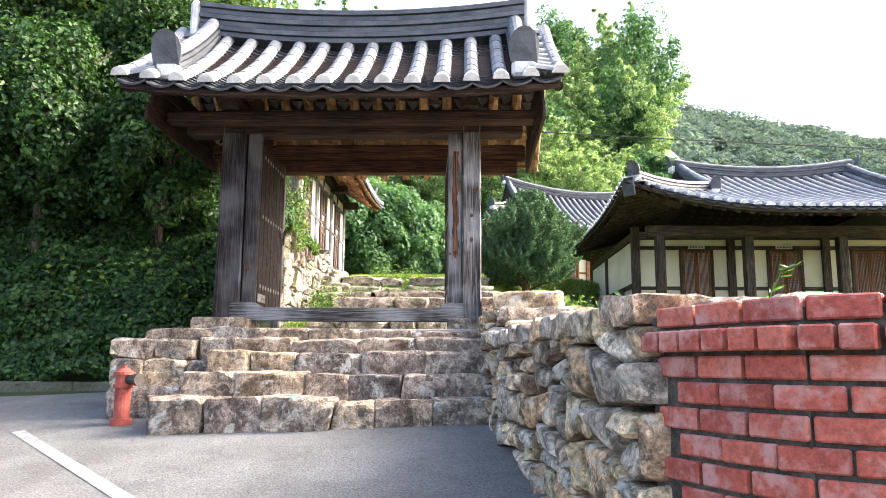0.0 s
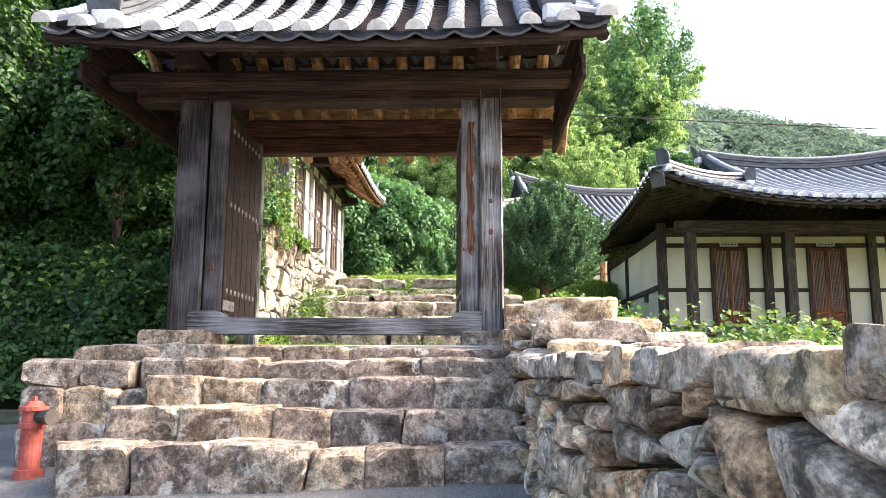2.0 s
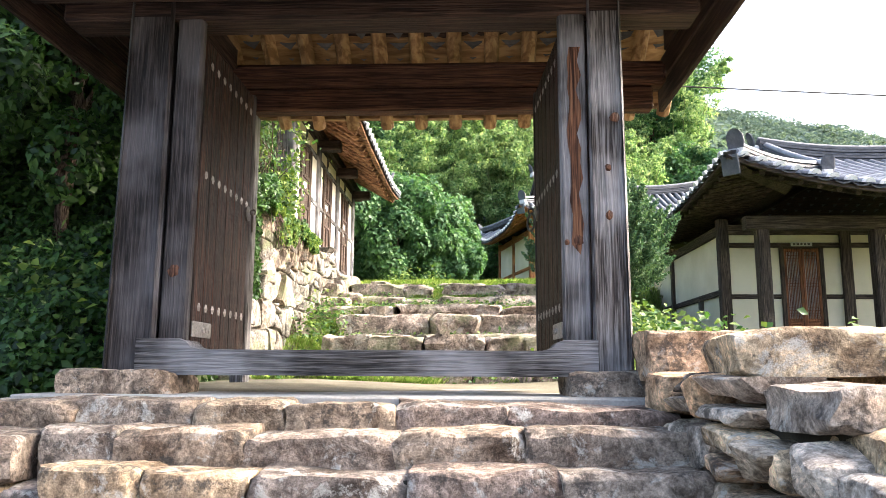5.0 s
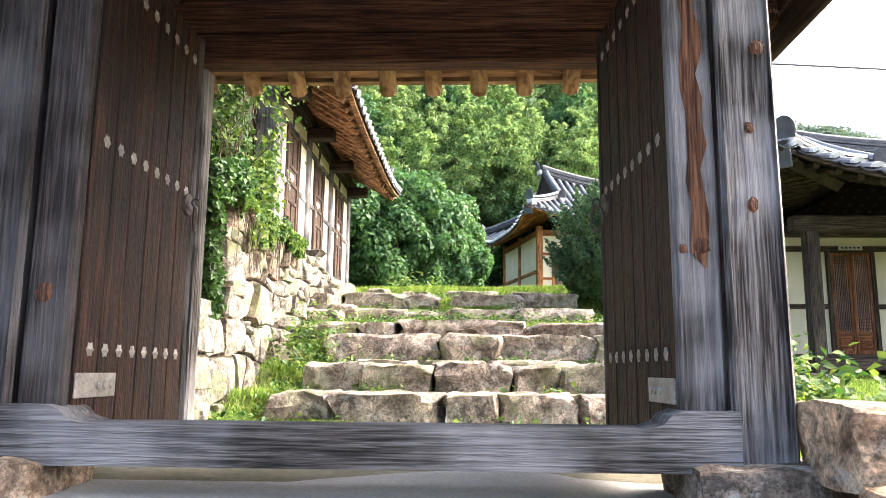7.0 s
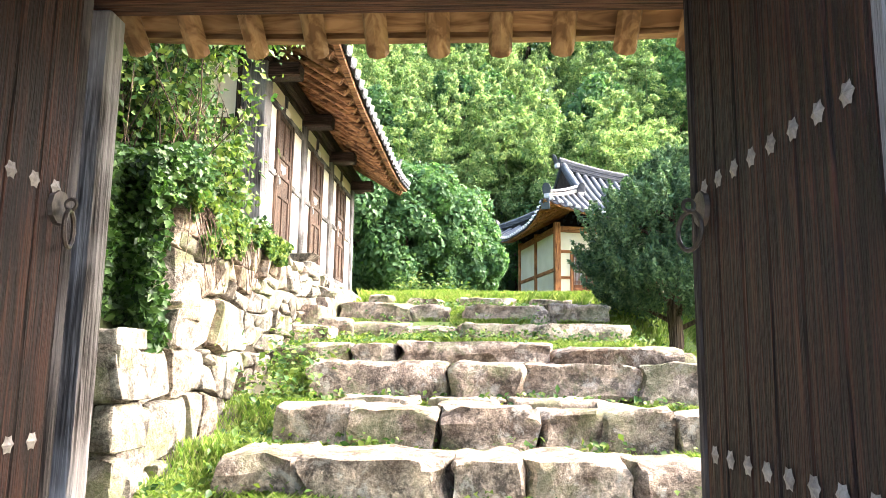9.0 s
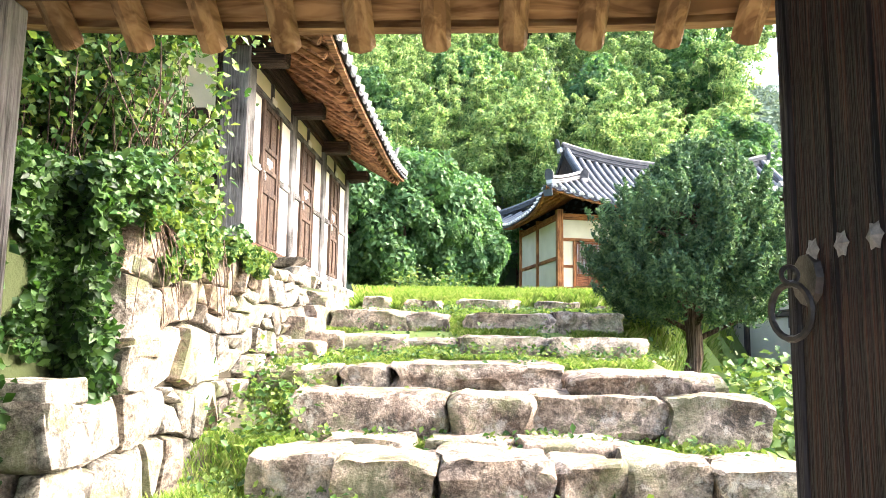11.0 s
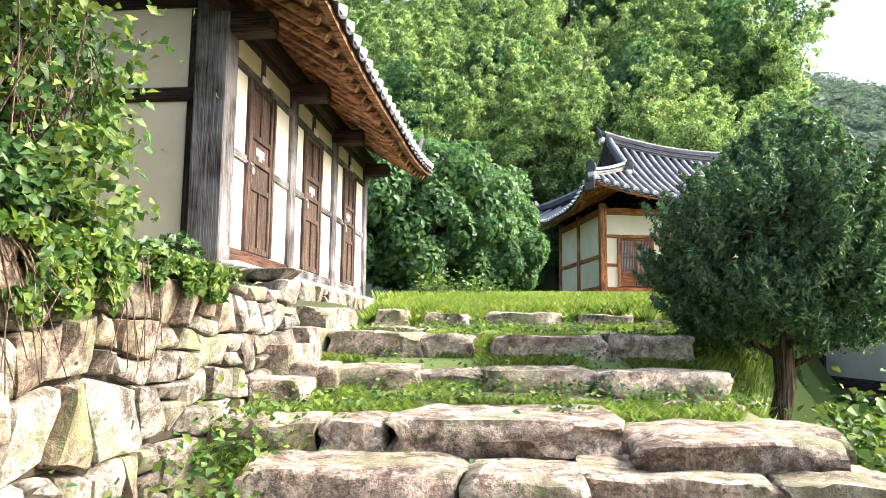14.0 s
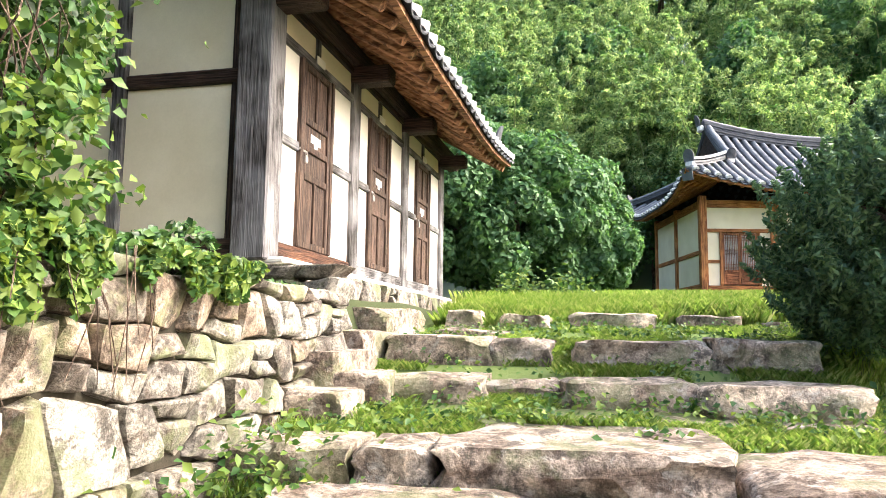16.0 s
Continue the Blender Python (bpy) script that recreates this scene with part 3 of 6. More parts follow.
def convex(b, p0, p1, u, r0, r1, m, cap=False, n=6):
    """One round cover tile from p0 up to p1; u is the direction across."""
    d = (p1 - p0).normalized()
    w = u.cross(d)
    w = w if w.z > 0 else -w
    vs = []
    for p, r in ((p0, r0), (p1, r1)):
        for i in range(n + 1):
            a = math.pi * i / n
            vs.append(m @ (p + u * r * math.cos(a) + w * r * math.sin(a)))
    fs = [(i, i + 1, n + 2 + i, n + 1 + i) for i in range(n)]
    fs.append(tuple(range(n + 1)))
    b.add(vs, fs)


def pan(b, p, d, u, half, depth, length, lip, m, n=4):
    """One hollow under-tile, its lower lip at p."""
    w = u.cross(d)
    w = w if w.z > 0 else -w
    vs = []
    for q, up in ((p, 0), (p, lip), (p + d * length, 0.0)):
        for i in range(n + 1):
            s = 2 * i / n - 1
            vs.append(m @ (q + u * half * s + w * (up - depth * (1 - s * s))))
    k = n + 1
    b.add(vs, [(i, i + 1, k + i + 1, k + i) for i in range(n)] + [(k + i, k + i + 1, 2 * k + i + 1, 2 * k + i) for i in range(n)])


def tile_face(parent, roof, face, gap=0.3, r=0.085, tile=0.32, course=0.11, single=False, ends=True, single_cover=False):
    """Covers one face with cover tiles (each row one part, or tile by tile) and hollow tiles."""
    pans, allrows = Build(), Build()
    for i, fn, u, reach in roof.rows(face, gap):
        if reach < 0.12:
            continue
        if i % 2 == 0:
            n = max(1, round(reach * 1.2 / tile))
            row = Build()
            for k in range(n):
                a, c = fn(k / n), fn((k + 1) / n)
                up = Vector((0, 0, 0.035))
                tb = Build() if single or single_cover else row
                convex(tb, a + up, c + up + (c - a) * 0.04, u, r, r * 0.93, roof.m)
                if single or single_cover:
                    part("cover_tile", tb, TILE, parent, smooth=False)
            if not (single or single_cover):
                allrows.add(row.v, row.f)
            if ends:
                a, c = fn(0), fn(min(1, 0.05 / reach + 0.02))
                d = (c - a).normalized()
                cap = Build()
                convex(cap, a + Vector((0, 0, 0.037)) - d * 0.025, a + Vector((0, 0, 0.037)) + d * 0.10, u, r * 1.05, r * 1.03, roof.m)
                part("tile_end", cap, TILE_END, parent)
        else:
            n = max(2, round(reach * 1.2 / course))
            for k in range(n):
                a, c = fn(k / n), fn((k + 1) / n)
                d = (c - a).normalized()
                a = a - d * (0.05 if k == 0 else 0)
                tb = Build() if single else pans
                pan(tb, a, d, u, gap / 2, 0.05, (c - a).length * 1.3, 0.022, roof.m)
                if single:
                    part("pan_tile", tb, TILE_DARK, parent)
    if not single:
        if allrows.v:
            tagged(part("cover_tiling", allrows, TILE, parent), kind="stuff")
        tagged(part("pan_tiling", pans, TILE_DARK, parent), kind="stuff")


def ridge_stack(parent, pts, m, h=0.34, w=0.13, courses=4, name="ridge", end_caps=True):
    """A ridge of stacked flat tiles topped by round tiles, along pts."""
    sides = []
    for i, p in enumerate(pts):
        a, c = pts[max(0, i - 1)], pts[min(len(pts) - 1, i + 1)]
        sides.append(Vector((-(c - a).y, (c - a).x, 0)).normalized())
    n = len(pts)
    for k in range(courses):
        b = Build()
        z0, z1 = h * k / (courses + 1), h * (k + 0.8) / (courses + 1)
        ww = w * (1.0 + 0.14 * (k % 2))
        for p, u in zip(pts, sides):
            b.v += [tuple(m @ (p + s * ww * u + Vector((0, 0, z)))) for s, z in ((-1, z0), (1, z0), (1, z1), (-1, z1))]
        for i in range(n - 1):
            b.f += [(4 * i + q, 4 * i + (q + 1) % 4, 4 * i + 4 + (q + 1) % 4, 4 * i + 4 + q) for q in range(4)]
        b.f += [(0, 1, 2, 3), (4 * n - 4, 4 * n - 3, 4 * n - 2, 4 * n - 1)]
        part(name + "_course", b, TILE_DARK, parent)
    for i in range(n - 1):
        b = Build()
        a, c = pts[i] + Vector((0, 0, h * 0.8)), pts[i + 1] + Vector((0, 0, h * 0.8))
        convex(b, a, c + (c - a) * 0.03, sides[i], 0.085, 0.082, m)
        part(name + "_cap", b, TILE, parent)


def end_tile(parent, p, d, m, s=1.0):
    """The tall round-headed tile that closes a ridge, with lime below it."""
    d = Vector((d.x, d.y, 0)).normalized()
    u = Vector((-d.y, d.x, 0))
    out = [(-0.13 * s, 0), (0.13 * s, 0), (0.15 * s, 0.1 * s)] + [(0.15 * s * math.cos(a), 0.16 * s + 0.17 * s * math.sin(a)) for a in lin(0.1, math.pi - 0.1, 8)] + [(-0.15 * s, 0.1 * s)]
    b = Build()
    n = len(out)
    vs = [m @ (p + u * x + Vector((0, 0, z)) + d * (t + 0.10 * s * (z / 0.33 / s) ** 2)) for t in (0, 0.03) for x, z in out]
    b.add(vs, [tuple(range(n)), tuple(range(n, 2 * n))] + [(i, (i + 1) % n, n + (i + 1) % n, n + i) for i in range(n)])
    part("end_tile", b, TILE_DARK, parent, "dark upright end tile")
    q = Build()
    q.box(-0.12 * s, 0.12 * s, -0.1 * s, 0.03 * s, -0.14 * s, 0.03 * s, 0.03, m @ Matrix.Translation(p) @ d.to_track_quat("Y", "Z").to_matrix().to_4x4())
    part("lime_plug", q, TILE_END, parent, "lump of white lime mortar")


def strip(parent, name, mat, rings):
    """A continuous moulding through four-cornered sections."""
    b = Build()
    for ring in rings:
        b.v += [tuple(p) for p in ring]
    n = len(rings)
    for i in range(n - 1):
        b.f += [(4 * i + q, 4 * i + (q + 1) % 4, 4 * i + 4 + (q + 1) % 4, 4 * i + 4 + q) for q in range(4)]
    b.f += [(0, 1, 2, 3), (4 * n - 4, 4 * n - 3, 4 * n - 2, 4 * n - 1)]
    return part(name, b, mat, parent)


def eave_set(parent, roof, face, mats, inset, spacing=0.3, r=0.055, drop=0.13, tip=0.16, board=True):
    """Round rafters, the soffit lining and the eave board of one face."""
    lining, fascia = [], []
    for i, fn, u, reach in roof.rows(face, spacing):
        reach2 = min(max(reach, 0.25), inset) / max(reach, 0.25)
        a, c = fn(tip / max(reach, 0.25)), fn(reach2)
        dn = Vector((0, 0, -drop))
        if i % 2 == 0 and reach > 0.3:
            rb = Build().tube(roof.m @ (a + dn), roof.m @ (c + dn), r * 0.92, r * 1.05, 8)
            d = roof.m.to_3x3() @ (c - a)
            part("rafter", rb, mats[AX[0 if abs(d.x) > abs(d.y) else 1]], parent, smooth=False)
        e0, e1 = fn(0.0), fn(reach2)
        inw = e1 - e0
        inw = Vector((inw.x, inw.y, 0)).normalized() if inw.length > 1e-6 else Vector()
        lining.append([roof.m @ (q + Vector((0, 0, z))) for q, z in ((e0 + inw * 0.09, -0.075), (e1, -0.075), (e1, -0.052), (e0 + inw * 0.09, -0.052))])
        fascia.append([roof.m @ (e0 + inw * k + Vector((0, 0, z))) for k, z in ((0.015, -0.10), (0.08, -0.10), (0.08, -0.03), (0.015, -0.03))])
    strip(parent, "soffit", mats["x"], lining)
    strip(parent, "eave_board", mats["x"], fascia)


def gable_fill(parent, roof, xg, mat, trim):
    """The boarded triangle of a gable at x = xg."""
    pts = [roof.front(xg, roof.y0 + roof.run * t) for t in lin(0.45 if roof.hip else 0.1, 1, 5)]
    out = [(p.y, p.z - 0.05) for p in pts] + [(2 * roof.yc - p.y, p.z - 0.05) for p in pts[-2::-1]]
    b = Build().prism(out, 0, xg - 0.02, xg + 0.02)
    b.v = [tuple(roof.m @ Vector(p)) for p in b.v]
    part("gable_board", b, mat, parent)


# ---- the gate ----
def build_gate():
    g = thing("gate", (-1.5, 8.15, 2.0), "old wooden gate with a tiled roof and open plank doors", "gate")
    yc = 8.15
    for x0, x1, lab in ((-2.985, -2.69, "cracked grey-brown squared gate post"), (-0.26, -0.045, "weathered grey gate post, sunlight in its tone, with a bare rust-brown streak")):
        p = Build()
        s = 0.5 * (x1 - x0)
        xm = (x0 + x1) / 2
        n = 10
        for k in range(n + 1):
            z = 2.06 + (4.36 - 2.06) * k / n
            w = s * (1.0 - 0.10 * k / n)
            for q in ((-1, -1), (1, -1), (1, 1), (-1, 1)):
                for e in ((0.86, 1.0), (1.0, 0.86)) if q[0] * q[1] > 0 else ((1.0, 0.86), (0.86, 1.0)):
                    p.v.append((xm + q[0] * w * e[0], yc + q[1] * 0.15 * e[1], z))
        for k in range(n):
            for i in range(8):
                p.f.append((8 * k + i, 8 * k + (i + 1) % 8, 8 * k + 8 + (i + 1) % 8, 8 * k + 8 + i))
        p.f += [tuple(range(8)), tuple(range(8 * n, 8 * n + 8))]
        # Right post is paler than the left: weathering plus painted-in sunlight.
        post = part("post", p, (GREYWOOD if xm < -1 else PALEWOOD)["z"], g, lab)
    for x0, x1 in ((-2.688, -2.53), (-0.418, -0.262)):
        beam(g, "door_jamb", GREYWOOD if x0 < -1 else ASHWOOD, x0, x1, 8.035, 8.098, 2.14, 4.2, 0.012)
    rs = random.Random(17)
    out = [(-0.365 + rs.uniform(-0.012, 0.012), z) for z in lin(2.78, 3.95, 14)] + [(-0.308 + rs.uniform(-0.018, 0.018), z) for z in lin(3.95, 2.72, 14)]
    part("bare_streak", Build().prism(out, 1, 8.031, 8.045), RUSTWOOD, g, "long strip of bare rust-brown wood")
    for x, y, z, q in ((-0.157, 7.999, 2.938, 0.024), (-0.156, 7.999, 3.212, 0.02), (-0.11, 7.999, 3.508, 0.03), (-0.325, 8.03, 2.80, 0.03), (-0.39, 8.033, 2.79, 0.016), (-2.62, 8.033, 2.63, 0.034)):
        k = Build()
        n = 12
        k.v = [(x + q * rs.uniform(0.75, 1.1) * math.cos(2 * math.pi * i / n), y, z + 1.15 * q * rs.uniform(0.75, 1.1) * math.sin(2 * math.pi * i / n)) for i in range(n)] + [(x + 0.4 * q * math.cos(2 * math.pi * i / n), y - 0.006, z + 0.4 * q * math.sin(2 * math.pi * i / n)) for i in range(n)]
        k.f = [(i, (i + 1) % n, n + (i + 1) % n, n + i) for i in range(n)] + [tuple(range(n, 2 * n))]
        part("knot", k, BROWNWOOD["z"], g, "rust-brown knot in the timber")
    # sill with raised ends
    sill = Build().prism([(-2.79, 2.045), (-0.24, 2.045), (-0.24, 2.245), (-0.42, 2.245), (-0.46, 2.23), (-0.49, 2.20), (-0.54, 2.185), (-2.43, 2.185), (-2.48, 2.20), (-2.51, 2.23), (-2.55, 2.245), (-2.79, 2.245)], 1, 7.99, 8.20)
    part("sill", sill, ASHWOOD["x"], g, "worn grey timber threshold beam")
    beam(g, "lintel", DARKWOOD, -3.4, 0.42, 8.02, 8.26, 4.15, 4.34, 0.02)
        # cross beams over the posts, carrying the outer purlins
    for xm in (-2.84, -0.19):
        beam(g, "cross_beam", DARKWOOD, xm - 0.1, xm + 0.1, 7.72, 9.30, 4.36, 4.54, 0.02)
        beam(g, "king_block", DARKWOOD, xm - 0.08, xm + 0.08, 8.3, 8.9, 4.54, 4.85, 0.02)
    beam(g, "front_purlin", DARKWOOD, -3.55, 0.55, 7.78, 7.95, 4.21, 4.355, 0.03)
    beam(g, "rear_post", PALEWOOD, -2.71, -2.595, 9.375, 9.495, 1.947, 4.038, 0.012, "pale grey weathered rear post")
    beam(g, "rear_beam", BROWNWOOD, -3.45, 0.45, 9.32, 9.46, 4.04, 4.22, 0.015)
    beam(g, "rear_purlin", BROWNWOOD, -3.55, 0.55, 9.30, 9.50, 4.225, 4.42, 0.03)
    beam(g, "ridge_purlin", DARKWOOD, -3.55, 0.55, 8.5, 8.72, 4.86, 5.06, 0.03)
    for x in (-3.62, 0.60):
        for k, (za, zb) in enumerate(((4.14, 4.33), (4.35, 4.54), (4.56, 4.75))):
            beam(g, "gable_plank", DARKWOOD, x - 0.02, x + 0.02, 7.45 + 0.12 * k, 9.7 - 0.12 * k, za, zb, 0.006)
    # roof
    roof = Roof(-3.78, 0.74, 7.13, 10.25, 4.37, 5.48, 0, 0.10, 0.18, sag=0.28)
    rf = part("roof_deck", Build(), DARKWOOD["x"], g)
    deck = Build()
    for sg in (1, -1):
        for i in range(12):
            for k in range(6):
                xs = [roof.x0 + 0.02 + (roof.x1 - roof.x0 - 0.04) * q / 12 for q in (i, i + 1)]
                ys = [(roof.y0 + roof.run * q / 6) if sg > 0 else (roof.y1 - roof.run * q / 6) for q in (k, k + 1)]
                deck.add([roof.front(x, y, sg) - Vector((0, 0, 0.045)) for x, y in ((xs[0], ys[0]), (xs[1], ys[0]), (xs[1], ys[1]), (xs[0], ys[1]))], [(0, 1, 2, 3)])
    dm = deck.mesh("roof_deck")
    rf.data = dm
    dm.materials.append(DARKWOOD["x"])
    tile_face(rf, roof, "f", 0.3013, 0.082, 0.30, 0.095, single=True)
    tile_face(rf, roof, "b", 0.3013, 0.082, 0.30, 0.14)
    # Front eave wood holds the shade beneath it; rear eave has a lit tone.
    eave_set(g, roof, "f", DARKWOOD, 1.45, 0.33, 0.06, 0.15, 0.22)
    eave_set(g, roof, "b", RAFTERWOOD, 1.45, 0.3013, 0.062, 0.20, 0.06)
    pts = [roof.front(x, roof.yc) for x in lin(roof.x0 + 0.25, roof.x1 - 0.25, 14)]
    ridge_stack(rf, pts, Matrix(), 0.50, 0.15, 6)
    for p, d in ((pts[0], -1), (pts[-1], 1)):
        part("lime_plug", Build().box(p.x + d * 0.003, p.x + d * 0.12, p.y - 0.17, p.y + 0.17, p.z - 0.05, p.z + 0.44, 0.05), TILE_END, rf, "white lime end of the ridge")
    # verges: a ridge runs down each gable edge, with short cross tiles outside it
    for x, sd in ((roof.x0 + 0.42, -1), (roof.x1 - 0.36, 1)):
        for sg in (1, -1):
            line = [roof.front(x, (roof.y0 + roof.run * t) if sg > 0 else (roof.y1 - roof.run * t), sg) + Vector((0, 0, 0.06)) for t in lin(0.10, 1.0, 7)]
            ridge_stack(rf, line, Matrix(), 0.24, 0.10, 3, "verge")
            if sg > 0:
                end_tile(rf, line[0] + Vector((0, 0, 0.10)), Vector((0, -1, 0)), Matrix(), 1.05)
            for t in lin(0.08, 0.95, 7):
                y = (roof.y0 + roof.run * t) if sg > 0 else (roof.y1 - roof.run * t)
                a = roof.front(x + sd * (0.40), y, sg) + Vector((0, 0, -0.02))
                c = roof.front(x + sd * 0.08, y, sg) + Vector((0, 0, 0.07))
                tb = Build()
                convex(tb, a, c, Vector((0, 1, 0)), 0.085, 0.08, Matrix())
                part("verge_tile", tb, TILE, rf)
    # doors, standing open inwards
    for side, x in (("l", -2.557), ("r", -0.382)):
        sx = 1 if side == "l" else -1
        m = pose(x, 8.104, 2.20, 0, 0, 0.0 if side == "l" else 3.4)
        leaf = thing("door_leaf", (x, 8.104, 2.20), "", "")
        leaf.parent = g
        leaf.matrix_parent_inverse = WM[g].inverted()
        leaf.matrix_basis = m
        WM[leaf] = m
        for k in ("label", "category"):
            if k in leaf:
                del leaf[k]
        leaf["label"] = "open door leaf of dark red-brown planks with iron studs"
        n, wide, high = 6, 0.97, 1.86
        for i in range(n):
            w = wide / n
            part("plank", Build().box(-0.03, 0.03, i * w + 0.002, (i + 1) * w - 0.002, -0.085, high, 0.006), BROWNDOOR, leaf, m=m)
        part("edge_stile", Build().box(-0.036, 0.036, wide, wide + 0.05, -0.085, high + 0.02, 0.008), GREYWOOD["z"], leaf, "pale grey door edge", m=m)
        star = Build()
        for i in range(12):
            a, c = 2 * math.pi * i / 12, 2 * math.pi * (i + 1) / 12
            ra, rc = (0.030, 0.022) if i % 2 == 0 else (0.022, 0.030)
            star.add([(0.012, 0, 0), (0.003, ra * math.cos(a), ra * math.sin(a)), (0.003, rc * math.cos(c), rc * math.sin(c))], [(0, 1, 2)])
        sm = star.mesh("stud")
        for z in (0.235, 1.03, 1.72):
            for i in range(8):
                part("stud", sm, STUD, leaf, m=m @ Matrix.Translation((0.031 * sx, 0.09 + i * 0.115, z)) @ (Matrix() if sx > 0 else Euler((0, 0, math.pi)).to_matrix().to_4x4()))
        hinge = Build().box(0.031 * sx, 0.040 * sx, 0.0, 0.30, 0.06, 0.15, 0.003)
        for i in range(3):
            hinge.tube((0.036 * sx, 0.16 + 0.05 * i, 0.105), (0.046 * sx, 0.16 + 0.05 * i, 0.105), 0.02, 0.014, 8)
        part("hinge_plate", hinge, STUD, leaf, "pierced pale iron hinge plate", m=m)
        lock = Build()
        lock.tube((0.03 * sx, wide - 0.05, 0.97), (0.044 * sx, wide - 0.05, 0.97), 0.06, 0.055, 10)
        lock.ring((0.075 * sx, wide - 0.05, 0.98), (0, 1, 0), 0.018, 0.006)
        lock.ring((0.075 * sx, wide - 0.05, 0.90), (1, 0.3, 0), 0.06, 0.008)
        part("ring_handle", lock, IRON, leaf, "iron ring handle on a round plate", m=m)
    return g


RUSTWOOD = wood("bare_wood", (0.04, 0.016, 0.01), (0.12, 0.05, 0.026), (0.25, 0.12, 0.065), "z", 0.8)
BROWNDOOR = wood("door_planks", (0.008, 0.005, 0.004), (0.020, 0.0095, 0.0075), (0.062, 0.024, 0.015), "z", 0.65)
build_gate()


# ---- steps up to the gate ----
front_steps = thing("front_steps", (-1.5, 7.0, 1.0), "flight of worn brown stone steps below the gate", "steps", "structure")
core = Build()
COURSES = [(6.13, 0.92, 1.28, -2.86), (6.48, 1.2, 1.50, -2.72), (6.80, 1.42, 1.69, -2.62), (7.08, 1.6, 1.82, -2.80), (7.36, 1.74, 1.92, -3.42)]
for k, (y, z0, z1, x0) in enumerate(COURSES):
    stone_row(front_steps, STEP_STONE, x0, 0.02, y, 0.46, z0, z1, 11 + k, (0.34, 0.66))
    core.box(x0 + 0.06, 0.0, y + 0.08, 8.2, z0 - 0.3, z1 - 0.035, 0.01)
part("step_core", core, SHADED_MORTAR, front_steps)
stone_row(front_steps, STEP_STONE, -3.55, -2.86, 6.86, 0.5, 1.02, 1.36, 31, (0.5, 0.7))
stone_row(front_steps, STEP_STONE, -3.55, -2.62, 6.90, 0.5, 1.36, 1.62, 32, (0.3, 0.5))
stone_row(front_steps, STEP_STONE, -3.58, -2.8, 6.94, 0.5, 1.62, 1.80, 33, (0.3, 0.55))
platform = Build().box(-3.3, 0.0, 7.7, 9.3, 1.7, 1.945, 0.01)
solid("gate_floor", platform, CONCRETE, "pale worn floor slab under the gate", "floor", "structure")
for i, (x, w) in enumerate(((-2.86, 0.62), (-0.16, 0.50))):
    base = tagged(link("post_base_stone", rock(w, 0.48, 0.17, 5.5 + i, 6, 0.08, 0.2), STEP_STONE, None, pose(x, 8.12, 1.99)), "rough buff stone under the gate post", "base stone")

# fire hydrant beside the steps
hyd = thing("fire_hydrant", (-3.27, 6.62, 1.03), "small faded red cast iron fire hydrant beside steps", "hydrant")
part("barrel", Build().tube((-3.27, 6.62, 1.0), (-3.27, 6.62, 1.09), 0.095, 0.09, 16).tube((-3.27, 6.62, 1.09), (-3.27, 6.62, 1.36), 0.068, 0.068, 16).tube((-3.27, 6.62, 1.355), (-3.27, 6.62, 1.39), 0.085, 0.085, 16).tube((-3.27, 6.62, 1.39), (-3.27, 6.62, 1.47), 0.07, 0.07, 16), RED_PAINT, hyd, smooth=False)
part("bonnet", Build().tube((-3.27, 6.62, 1.47), (-3.27, 6.62, 1.495), 0.092, 0.092, 16).tube((-3.27, 6.62, 1.495), (-3.27, 6.62, 1.53), 0.07, 0.045, 16).tube((-3.27, 6.62, 1.53), (-3.27, 6.62, 1.56), 0.022, 0.022, 6), RED_PAINT, hyd)
part("outlet", Build().tube((-3.22, 6.60, 1.43), (-3.12, 6.56, 1.43), 0.045, 0.045, 12).tube((-3.13, 6.565, 1.43), (-3.10, 6.55, 1.43), 0.055, 0.055, 12), IRON, hyd, "dark iron outlet cap")

# ---- rubble wall and brick pier to the right of the steps ----
rubble = thing("wall_rubble", (0.4, 5.5, 1.0), "dry rubble wall of rough brown stones with flat capstones", "wall", "structure")


def face_line(y):
    return 0.40 - 0.115 * (y - 2.5) if y < 5.8 else 0.02 - 0.03 * (y - 5.8)


def rub_top(y):
    return 1.80 if y < 5.9 else (2.02 if y < 6.75 else 2.2)


fm = frame_uvw((0.42, 2.62, 0), (-0.115, 1, 0), (-1, -0.115, 0))
patch_wall(rubble, RUBBLE, fm, 3.5, lambda u: 0.4 + 0.142 * u, lambda u: 1.72, 3, (0.15, 0.28), (0.2, 0.44), 0.3, 0.07, 0.008, 0.14, 0.45)
fm2 = frame_uvw((0.02, 5.9, 0), (-0.03, 1, 0), (-1, -0.03, 0))
patch_wall(rubble, RUBBLE, fm2, 1.75, lambda u: 0.9, lambda u: 1.9 if u < 0.7 else 2.08, 4, (0.10, 0.22), (0.14, 0.4), 0.3, 0.07, 0.014, 0.12, 0.5)
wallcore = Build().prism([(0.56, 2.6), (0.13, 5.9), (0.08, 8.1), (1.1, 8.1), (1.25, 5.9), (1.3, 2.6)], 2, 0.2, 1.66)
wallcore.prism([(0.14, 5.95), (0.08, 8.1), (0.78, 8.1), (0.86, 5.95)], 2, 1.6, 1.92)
part("wall_core", wallcore, SHADED_MORTAR, rubble)
r5 = random.Random(5)
y = 2.7
